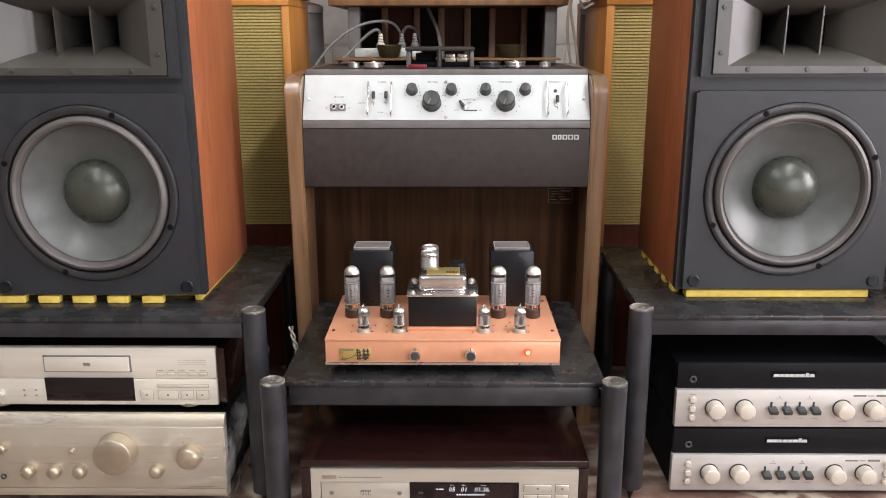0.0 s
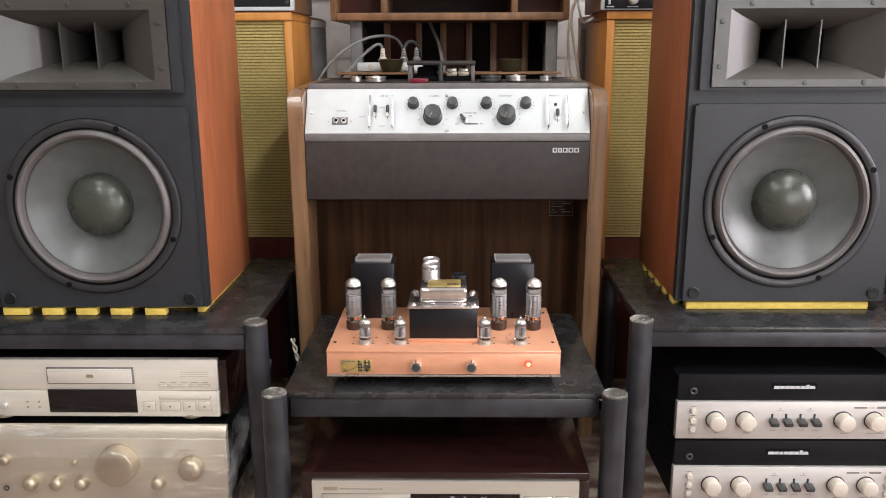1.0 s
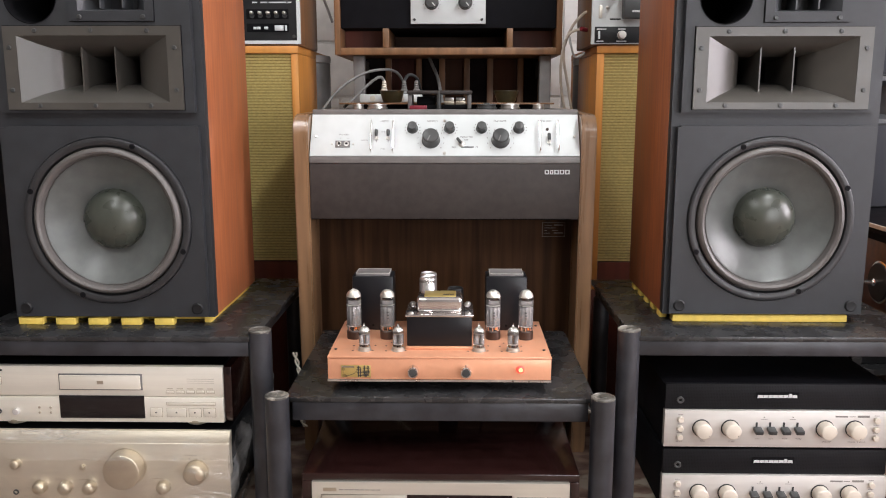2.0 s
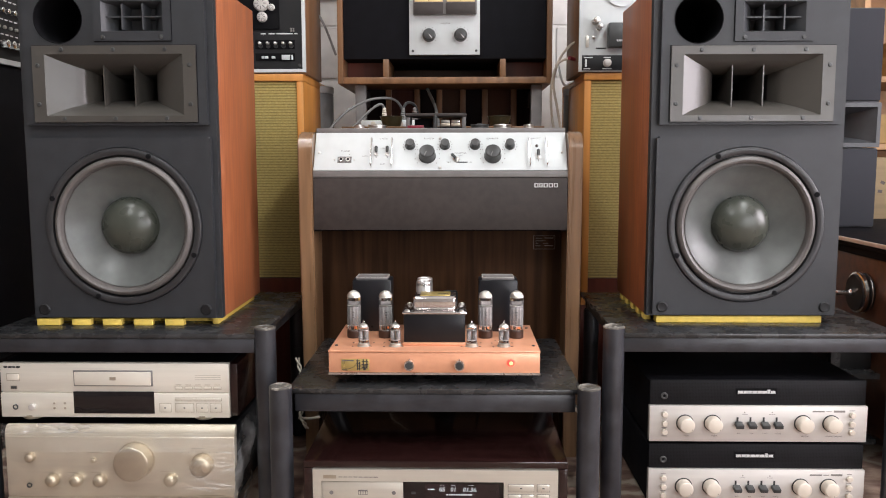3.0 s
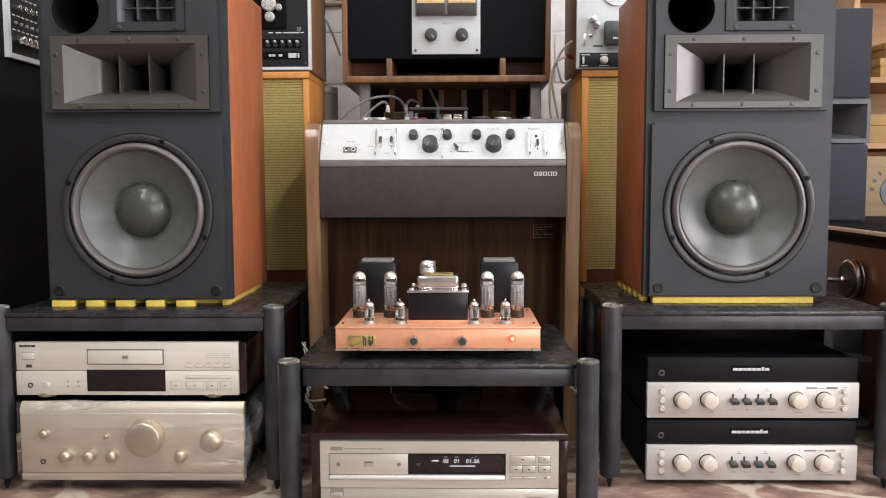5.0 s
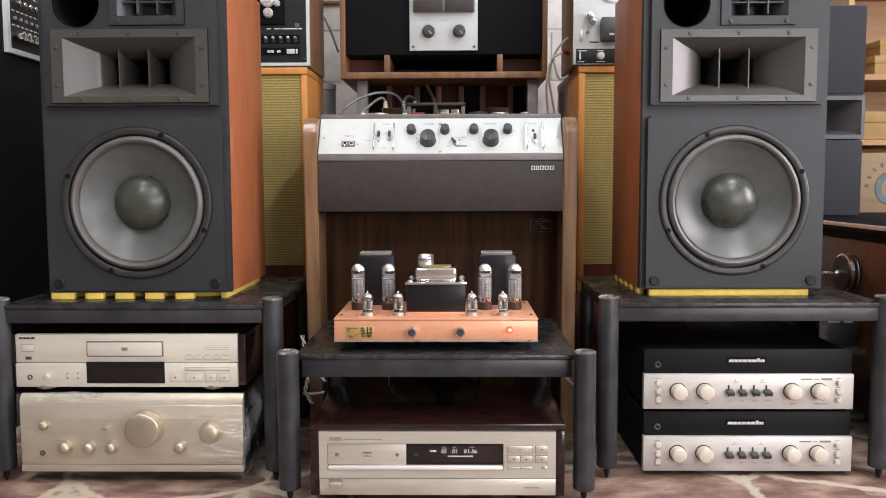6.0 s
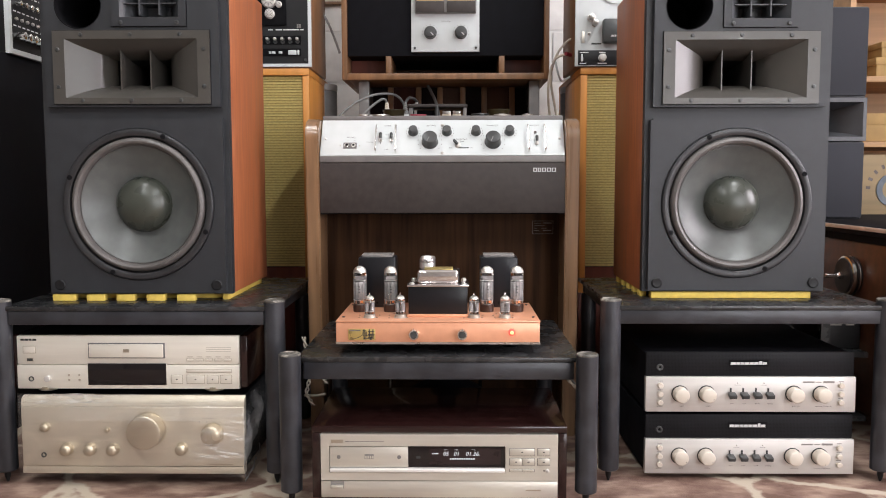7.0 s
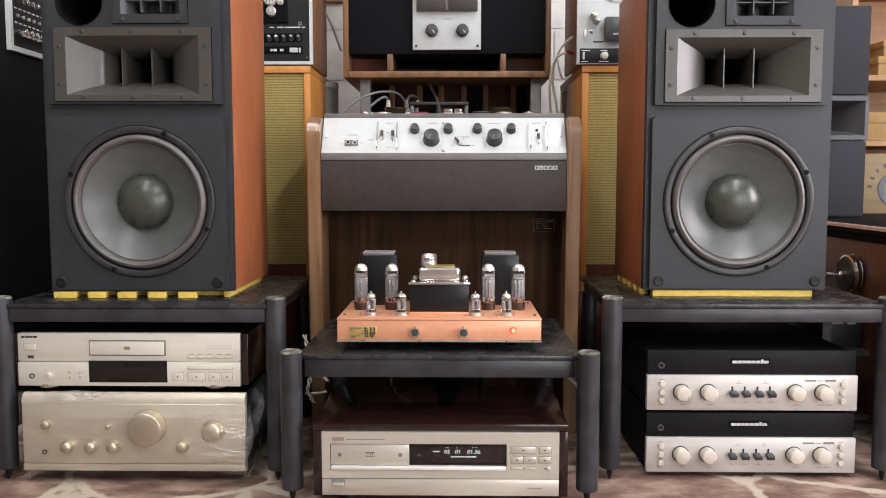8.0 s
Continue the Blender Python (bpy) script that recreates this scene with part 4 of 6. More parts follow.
def side_profile():
    pts = [(0.02, 0.0), (0.005, 0.30), (-0.006, 0.62), (-0.010, 0.70)]
    for i in range(9):
        a = math.pi - i * math.pi / 2 / 8
        pts.append((0.035 + 0.045 * math.cos(a), 0.706 + 0.045 * math.sin(a)))
    pts += [(0.46, 0.7585), (0.46, 0.0)]
    return pts


for s in (-1, 1):
    bm = bmesh.new()
    x0, x1 = (0.2835, 0.315) if s > 0 else (-0.315, -0.2835)
    f = bm.faces.new([bm.verts.new((x0, y, z)) for y, z in side_profile()])
    g = bmesh.ops.extrude_face_region(bm, geom=[f])
    bmesh.ops.translate(bm, vec=(x1 - x0, 0, 0), verts=[v for v in g["geom"] if isinstance(v, bmesh.types.BMVert)])
    bmesh.ops.bevel(bm, geom=[e for e in bm.edges if abs(e.verts[0].co.x - e.verts[1].co.x) < 1e-6], offset=0.003, segments=2, affect="EDGES")
    part("side_panel", bm, M_OAKSIDE, con, "rounded teak side panel")
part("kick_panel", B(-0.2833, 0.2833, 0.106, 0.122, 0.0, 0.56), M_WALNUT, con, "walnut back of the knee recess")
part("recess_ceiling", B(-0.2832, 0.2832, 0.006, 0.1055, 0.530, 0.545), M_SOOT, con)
part("fascia", B(-0.2825, 0.2825, -0.004, 0.03, 0.5325, 0.649, bev=0.002), M_FASCIA, con, "dark brown vinyl fascia")
part("trim_strip", B(-0.2825, 0.2825, -0.005, 0.02, 0.6495, 0.664, bev=0.0015), M_GREY, con, "grey trim strip")
part("name_mark", B(0.2085, 0.2605, -0.0055, -0.0035, 0.6268, 0.6372, bev=0.0003), M_FASCIA, con)
nm = bmesh.new()
for x0, x1 in ((0.2090, 0.2178), (0.2198, 0.2268), (0.2290, 0.2382), (0.2402, 0.2496), (0.2516, 0.2606)):
    for a, b, c, d in ((x0, x0 + 0.0022, 0.6275, 0.6365), (x1 - 0.0022, x1, 0.6275, 0.6365), (x0 + 0.0022, x1 - 0.0022, 0.6275, 0.6292), (x0 + 0.0022, x1 - 0.0022, 0.6348, 0.6365)):
        box(nm, a, b, -0.0066, -0.0054, c, d)
part("maker_mark", nm, M_WHITEINK, con, "raised white maker's mark")
rp = part("rating_plate", B(0.2180, 0.2690, 0.1050, 0.1058, 0.4775, 0.5095), M_INKSOFT, con, "small engraved rating plate")
part("plate_field", B(0.2188, 0.2682, 0.1045, 0.1049, 0.4783, 0.5087), M_WALNUT, rp)
for z, spans in ((0.5030, ((0.2235, 0.2390), (0.2445, 0.2650))), (0.4970, ((0.2235, 0.2480),)), (0.4910, ((0.2235, 0.2290), (0.2400, 0.2530))), (0.4850, ((0.2215, 0.2350), (0.2440, 0.2640)))):
    bars([(a, b, z, z + (0.0022 if b > 0.26 else 0.0010)) for a, b in spans], 0.1045, M_INKSOFT, rp)
# tilted control panel, built upright about its lower edge and leaned back
LEAN = math.degrees(math.atan2(0.050, 0.082))
pan = part("control_panel", B(-0.282, 0.282, 0, 0.004, 0, 0.0985, bev=0.0006), M_WHITE, con, "white enamelled control panel")
pan.matrix_basis = pose(0, -0.0035, 0.6655, -LEAN)


M_INKPAN = mat("panel_ink", (0.09, 0.085, 0.08), 0.6, bump=0)


def px(p):
    return (p - 785.0) * 0.001302


def pz(p):
    return (271 - p) * 0.001452


for kx, ky, r, d, ang in ((733, 227, 0.0112, 0.016, 0), (793, 227, 0.0112, 0.016, 10), (845, 227, 0.0112, 0.016, -8), (905, 227, 0.0112, 0.016, 0), (763, 246, 0.0195, 0.024, 205), (875, 246, 0.0195, 0.024, 200)):
    knob(pan, px(kx), pz(ky), r * 0.9, 0, d, M_KNOB, "knob", M_CABLE if r > 0.015 else None, 0.0018, ang)
    bm = bmesh.new()
    for k in range(-5, 6):
        a = radians(k * 26)
        q = r * 1.42
        x, z = px(kx) + q * math.sin(a), pz(ky) + q * math.cos(a)
        box(bm, x - 0.0009, x + 0.0009, -0.0005, 0.0005, z - 0.0009, z + 0.0009)
    part("dial_marks", bm, M_INKSOFT, pan)
for sx, sy in ((675, 243), (694, 243), (953, 249)):
    sw = part("toggle_switch", L((px(sx), 0, pz(sy)), "y", [(0.0045, 0), (0.0045, -0.003), (0.003, -0.0035), (0, -0.0035)], 16), M_STEEL, pan, "toggle switch")
    part("lever", L((px(sx), -0.008, pz(sy) + 0.001), "z", [(0.0022, 0), (0.0032, 0.002), (0.0038, 0.013), (0.003, 0.0155), (0, 0.016)], 14), M_KNOB, sw, "dark switch lever")
    part("lever_stem", B(px(sx) - 0.001, px(sx) + 0.001, -0.009, -0.0005, pz(sy) - 0.001, pz(sy) + 0.003), M_STEEL, sw)
    bars([(px(sx) - 0.0006, px(sx) + 0.0006, pz(sy) - 0.009, pz(sy) - 0.004)], 0, M_KNOB, sw)
for sx in (667, 702, 938, 967):
    z0, z1 = pz(265), pz(219)
    part("guard_bar", T([(px(sx), 0.002, z0), (px(sx), -0.010, z0 + 0.001), (px(sx), -0.014, z0 + 0.006), (px(sx), -0.014, z1 - 0.006), (px(sx), -0.010, z1 - 0.001), (px(sx), 0.002, z1)], 0.0019, 10), M_CHROME, pan, "chrome guard bar")
ms = part("monitor_switch", L((px(813), 0, pz(252)), "y", [(0.0075, 0), (0.007, -0.002), (0.004, -0.004), (0, -0.004)], 20), M_STEEL, pan)
bm = B(-0.0026, 0.0026, -0.012, -0.004, -0.002, 0.0125, bev=0.0015)
bmesh.ops.transform(bm, matrix=pose(px(811), 0, pz(252), 0, -38, 0), verts=bm.verts)
part("lever", bm, M_KNOB, ms)
part("slot", B(px(812), px(832), -0.0008, 0.001, pz(257) - 0.0012, pz(257) + 0.0012), M_KNOB, ms)
jk = part("jack_plate", B(px(609), px(633), -0.0015, 0, pz(258), pz(247), bev=0.0003), M_GREY, pan)
for jx in (615.3, 627):
    part("jack", L((px(jx), -0.0015, pz(252.5)), "y", [(0.0053, 0), (0.0053, -0.0025), (0.0032, -0.003), (0.003, -0.001), (0, -0.001)], 20), M_STEEL, jk)
    part("jack_hole", C((px(jx), -0.0027, pz(252.5)), "y", 0.0028, -0.0003, 14), M_SOOT, jk)
for sx, sy, r in ((577, 240, 0.003), (994, 240, 0.003), (785, 214, 0.0035), (785, 267, 0.0035), (604, 252.5, 0.0018), (638, 252.5, 0.0018)):
    screw((px(sx), 0, pz(sy)), r, pan, mt=M_STEEL)
part("peak_lamp", L((px(951), 0, pz(228)), "y", [(0.0035, 0), (0.0032, -0.002), (0, -0.0032)], 16), M_DARKBASE, pan)
for s, wx, wy, sz in (("PHONES", 622, 237, 0.0042), ("CHECK", 687, 214.5, 0.0042), ("RECORD", 765, 214.5, 0.0044), ("PLAYBACK", 875, 214.5, 0.0044), ("LINE OUT", 949, 214.5, 0.0044), ("MONITOR", 820, 241, 0.0046), ("OFF", 820, 245.5, 0.0042), ("REC", 800, 257, 0.0036), ("PB", 837, 257, 0.0036), ("LINE IN", 656, 246, 0.0034), ("LEVEL", 686, 232, 0.003), ("NOISE", 686, 260, 0.003), ("ON", 953, 237, 0.003), ("L", 617, 243, 0.003), ("R", 629, 243, 0.003)):
    words(s, sz * 1.25, px(wx), -0.0004, pz(wy), M_INKPAN, pan)
# top deck
part("deck_edge", B(-0.2825, 0.2825, 0.05, 0.07, 0.748, 0.760, bev=0.002), M_GREY, con)
dk = part("deck_plate", B(-0.2825, 0.2825, 0.0702, 0.455, 0.745, 0.7585, bev=0.001), M_FASCIA, con, "grey-brown tape deck plate")
hd = part("head_cover", B(-0.090, 0.061, 0.20, 0.29, 0.793, 0.8015, bev=0.003), M_FASCIA, con, "grey bridge-shaped head cover")
for x0, x1 in ((-0.088, -0.078), (0.050, 0.059)):
    part("cover_leg", B(x0, x1, 0.205, 0.285, 0.7588, 0.7928, bev=0.001), M_GREY, hd)
part("head_base", B(-0.0775, 0.0495, 0.212, 0.285, 0.7588, 0.7690, bev=0.001), M_SOOT, hd, "black head base")
part("cover_post", C((-0.016, 0.205, 0.7588), "z", 0.0055, 0.041, 16, 0.001), M_KNOB, hd)
for hx in (0.008, 0.034):
    part("head_block", B(hx - 0.0115, hx + 0.0115, 0.215, 0.250, 0.7692, 0.7775, bev=0.001), M_CHAMP2, hd, "bare metal head block")
    part("head_roller", B(hx - 0.0105, hx + 0.0105, 0.218, 0.245, 0.7777, 0.7860, bev=0.0015), M_STEEL, hd, "bright steel tape head")
part("head_screen", B(-0.068, -0.025, 0.225, 0.28, 0.7692, 0.7880, bev=0.002), M_SOOT, hd)
for hx, hy, r, h, mt in ((-0.196, 0.15, 0.0130, 0.012, M_STEEL), (-0.154, 0.16, 0.023, 0.012, M_STEEL), (0.092, 0.15, 0.023, 0.013, M_KNOB), (0.146, 0.17, 0.023, 0.013, M_STEEL), (0.208, 0.15, 0.0130, 0.012, M_STEEL)):
    part("guide_roller", L((hx, hy, 0.7588), "z", [(r * 0.85, 0), (r, h * 0.15), (r, h * 0.4), (r * 0.9, h * 0.45), (r * 0.9, h * 0.8), (r, h * 0.85), (r * 0.97, h), (r * 0.3, h), (r * 0.28, h * 1.15), (0, h * 1.15)], 28), mt, con)
part("record_lamp_bar", B(-0.078, -0.040, 0.1, 0.112, 0.7588, 0.768, bev=0.001), M_RED, con, "dark red lamp bar")
part("plate_support", B(-0.22, 0.22, 0.325, 0.43, 0.7588, 0.7694), M_SOOT, con)
part("rear_plate", B(-0.262, 0.262, 0.31, 0.44, 0.7695, 0.7735, bev=0.001), M_WALNUTX, con, "brown rear deck plate")
for cx in (-0.139, 0.150):
    hub = part("reel_table", L((cx, 0.40, 0.7737), "z", [(0.021, 0), (0.024, 0.004), (0.031, 0.0275), (0.0325, 0.0285), (0.0322, 0.0300), (0.0300, 0.0292), (0.023, 0.008), (0, 0.006)], 40), M_OLIVE, con, "olive cup-shaped reel hub")
    part("spindle_cap", L((cx, 0.40, 0.7797), "z", [(0.011, 0), (0.011, 0.006), (0.008, 0.008), (0, 0.008)], 24), M_STEEL, hub)


# ---- disc player and amplifier in the stand, wrapped in film ----
M_CHAMPL = mat("faint_print", (0.58, 0.53, 0.45), 0.5, bump=0)
sd = thing("wide_disc_player", pose(-0.6275, 1.358, 0.1845), "champagne disc player with glossy dark side panels, on an amplifier", "disc player")
part("body", B(-0.2225, 0.2225, 0.016, 0.34, 0.012, 0.114), M_SOOT, sd)
fr = part("front_panel", B(-0.2245, 0.2245, 0.002, 0.016, 0.0555, 0.1135, bev=0.0025), M_CHAMP, sd, "champagne aluminium front")
part("lower_panel", B(-0.2245, 0.2245, 0, 0.016, 0.006, 0.0545, bev=0.0015), M_CHAMP, sd)
for s in (-1, 1):
    a, b = (0.2252, 0.240) if s > 0 else (-0.240, -0.2252)
    part("side_panel", B(a, b, 0.004, 0.34, 0.008, 0.113, bev=0.002), M_MAHOG, sd, "glossy dark side panel")
tr = part("tray_frame", B(-0.0795, 0.0755, 0.0005, 0.003, 0.068, 0.0995, bev=0.0008), M_GREY, fr)
part("tray", B(-0.0765, 0.0725, -0.003, 0.001, 0.0705, 0.097, bev=0.001), M_CHAMP, tr)
bars([(-0.007, 0.005, 0.081, 0.0875)], -0.003, M_CHAMP2, tr, "disc_mark")
part("display_window", B(-0.0805, 0.0775, -0.0012, 0.001, 0.014, 0.058, bev=0.0006), M_SCREEN, fr, "black display window")
bars([(-0.216, -0.209, 0.1035, 0.1075), (-0.2075, -0.2, 0.1035, 0.1075), (-0.199, -0.1935, 0.1035, 0.1075), (-0.192, -0.184, 0.1035, 0.1075)], 0.002, M_INK, fr, "maker_bars")
for x0, x1, z0, z1, mt in ((-0.2105, -0.187, 0.079, 0.092, M_CHAMP), (-0.2035, -0.1925, 0.0625, 0.0675, M_KNOB)):
    part("button_well", B(x0 - 0.001, x1 + 0.001, 0.0014, 0.004, z0 - 0.001, z1 + 0.001), M_CHAMP2, fr)
    part("button", B(x0, x1, 0.0005, 0.004, z0, z1, bev=0.0006), mt, fr)
for k in range(5):
    x0 = 0.119 + 0.0188 * k
    part("button_well", B(x0 - 0.0008, x0 + 0.0148, 0.0014, 0.004, 0.0622, 0.0678), M_CHAMP2, fr)
    part("button", B(x0, x0 + 0.014, 0.0, 0.004, 0.063, 0.067, bev=0.0006), M_CHAMP, fr)
    bars([(x0 + 0.001, x0 + 0.012, 0.0705, 0.0718)], 0.002, M_CHAMP2, fr)
bars([(0.158, 0.208, 0.0895 - 0.0038 * k, 0.0905 - 0.0038 * k) for k in range(3)], 0.002, M_CHAMPL, fr)
for x0, x1, z0, z1 in ((0.088, 0.1095, 0.018, 0.034), (0.119, 0.154, 0.018, 0.034), (0.160, 0.1815, 0.018, 0.034), (0.187, 0.2085, 0.018, 0.034), (0.119, 0.2085, 0.0405, 0.0455)):
    part("button_well", B(x0 - 0.0009, x1 + 0.0009, -0.0004, 0.003, z0 - 0.0009, z1 + 0.0009), M_CHAMP2, sd)
    part("button", B(x0, x1, -0.0018, 0.003, z0, z1, bev=0.0007), M_CHAMP, sd)
    if z1 - z0 > 0.01:
        bars([((x0 + x1) / 2 - 0.0015, (x0 + x1) / 2 + 0.0015, 0.025, 0.0272)], -0.0018, M_INK, sd)
part("headphone_jack", L((-0.1955, 0, 0.0265), "y", [(0.0052, 0), (0.0052, -0.002), (0.0034, -0.002), (0.0032, 0.004), (0, 0.004)], 20), M_KNOB, sd)
knob(sd, -0.162, 0.0272, 0.0062, 0, 0.007, M_SILVER, "level_knob")
for bx in (-0.119, -0.098):
    for bz in (0.0245, 0.0345):
        part("small_button", C((bx, 0, bz), "y", 0.0022, -0.002, 12, 0.0004), M_CHAMP2, sd)
for fx in (-0.17, 0.17):
    for fy in (0.02, 0.28):
        part("foot", L((fx, fy, 0), "z", [(0.016, 0), (0.02, 0.002), (0.021, 0.009), (0.017, 0.012), (0, 0.012)], 24), M_CHAMP2, sd, "champagne turned foot")

ia = thing("integrated_amplifier", pose(-0.6115, 1.33, 0.0), "champagne integrated amplifier still wrapped in clear film", "amplifier")
part("body", B(-0.216, 0.216, 0.018, 0.38, 0.026, 0.176, bev=0.003), M_SOOT, ia)
ifr = part("front_panel", B(-0.2215, 0.2235, 0, 0.018, 0.0405, 0.1620, bev=0.0025, seg=3), M_CHAMPD, ia, "champagne aluminium front")
bm = bmesh.new()
f = bm.faces.new([bm.verts.new((-0.2215, y, z)) for y, z in ((0.0008, 0.1622), (0.0022, 0.1690), (0.0060, 0.1770), (0.0110, 0.1815), (0.018, 0.1815), (0.018, 0.1622))])
g = bmesh.ops.extrude_face_region(bm, geom=[f])
bmesh.ops.translate(bm, vec=(0.445, 0, 0), verts=[v for v in g["geom"] if isinstance(v, bmesh.types.BMVert)])
part("top_bevel", bm, M_CHAMPD, ia, "rounded champagne top edge")
part("lower_panel", B(-0.2225, 0.2225, 0.001, 0.018, 0.0255, 0.0398, bev=0.001), M_CHAMPD, ia)
knob(ifr, 0.0325, 0.1165, 0.034, 0, 0.032, M_CHAMPK, "volume_knob", None, 0.0025, 0, 0.12)
knob(ifr, 0.1615, 0.1085, 0.0205, 0, 0.026, M_CHAMPK, "selector_knob", None, 0.002, 0, 0.4)
for kx, kz in ((-0.1305, 0.0760), (-0.0835, 0.0760), (-0.0380, 0.0760), (0.0992, 0.0777)):
    knob(ifr, kx, kz, 0.0118, 0, 0.018, M_CHAMPK, "tone_knob", None, 0.0012, 0, 0.7)
knob(ifr, -0.1725, 0.1205, 0.0085, 0, 0.013, M_CHAMPK, "power_button", None, 0.001, 0, 0.5)
knob(ifr, -0.049, 0.1155, 0.0045, 0, 0.008, M_CHAMPK, "small_switch")
part("headphone_jack", L((-0.178, 0, 0.064), "y", [(0.0052, 0), (0.005, -0.002), (0.0032, -0.002), (0.003, 0.004), (0, 0.004)], 20), M_KNOB, ifr)
for k in range(7):
    part("input_mark", C((0.108 + 0.0135 * k, 0, 0.1315), "y", 0.0009, -0.0005, 8), M_INKSOFT, ifr)
bars([(0.14, 0.164, 0.1385, 0.1395), (-0.19, -0.168, 0.128, 0.129), (-0.06, -0.038, 0.129, 0.130), (-0.152, -0.13, 0.0895, 0.0905), (-0.104, -0.083, 0.0895, 0.0905), (-0.058, -0.037, 0.0895, 0.0905), (0.078, 0.102, 0.092, 0.093), (0.152, 0.2, 0.0445, 0.0462)], 0, M_CHAMP2, ifr)
for fx in (-0.17, 0.17):
    for fy in (0.09, 0.3):
        part("foot", C((fx, fy, 0), "z", 0.025, 0.026, 24, 0.003), M_BLACK2, ia)


def wrap_sheet(x0, x1, z0, z1, y, n, m, seed, amp, bulge=0.0):
    """A crumpled sheet of clear film hung before a front."""
    bm = bmesh.new()
    vs = []
    for j in range(m + 1):
        row = []
        for i in range(n + 1):
            u, v = i / n, j / m
            x, z = x0 + (x1 - x0) * u, z0 + (z1 - z0) * v
            f = noise.noise((x * 9 + seed, z * 30, 1.7)) + 0.6 * noise.noise((x * 34 + seed, z * 22 + x * 40, 4.1))
            hug = min(1.0, 5.0 * min(u, 1 - u)) * min(1.0, 4.0 * min(v, 1 - v)) if bulge else 0.0
            row.append(bm.verts.new((x, y - bulge * hug + amp * f, z)))
        vs.append(row)
    for j in range(m):
        for i in range(n):
            bm.faces.new((vs[j][i], vs[j][i + 1], vs[j + 1][i + 1], vs[j + 1][i]))
    return bm


film_f = part("front_wrap", wrap_sheet(-0.2255, 0.226, 0.021, 0.1855, -0.0035, 90, 36, 3.0, 0.0011, 0.033), M_FILM, ia, "crinkled clear plastic film")
film_s = wrap_sheet(0.0, 0.36, 0.02, 0.184, 0, 60, 30, 8.0, 0.005)
bmesh.ops.transform(film_s, matrix=pose(0.231, -0.03, 0, 0, 0, 90), verts=film_s.verts)
film_s = part("side_wrap", film_s, M_FILM2, ia, "crumpled clear plastic film")
fold = part("fold_wrap", wrap_sheet(-0.222, 0.224, 0.170, 0.190, -0.008, 110, 8, 5.0, 0.006), M_FILM2, ia, "creased fold of clear film")
for f in (film_f, film_s, fold):
    f.visible_shadow = False


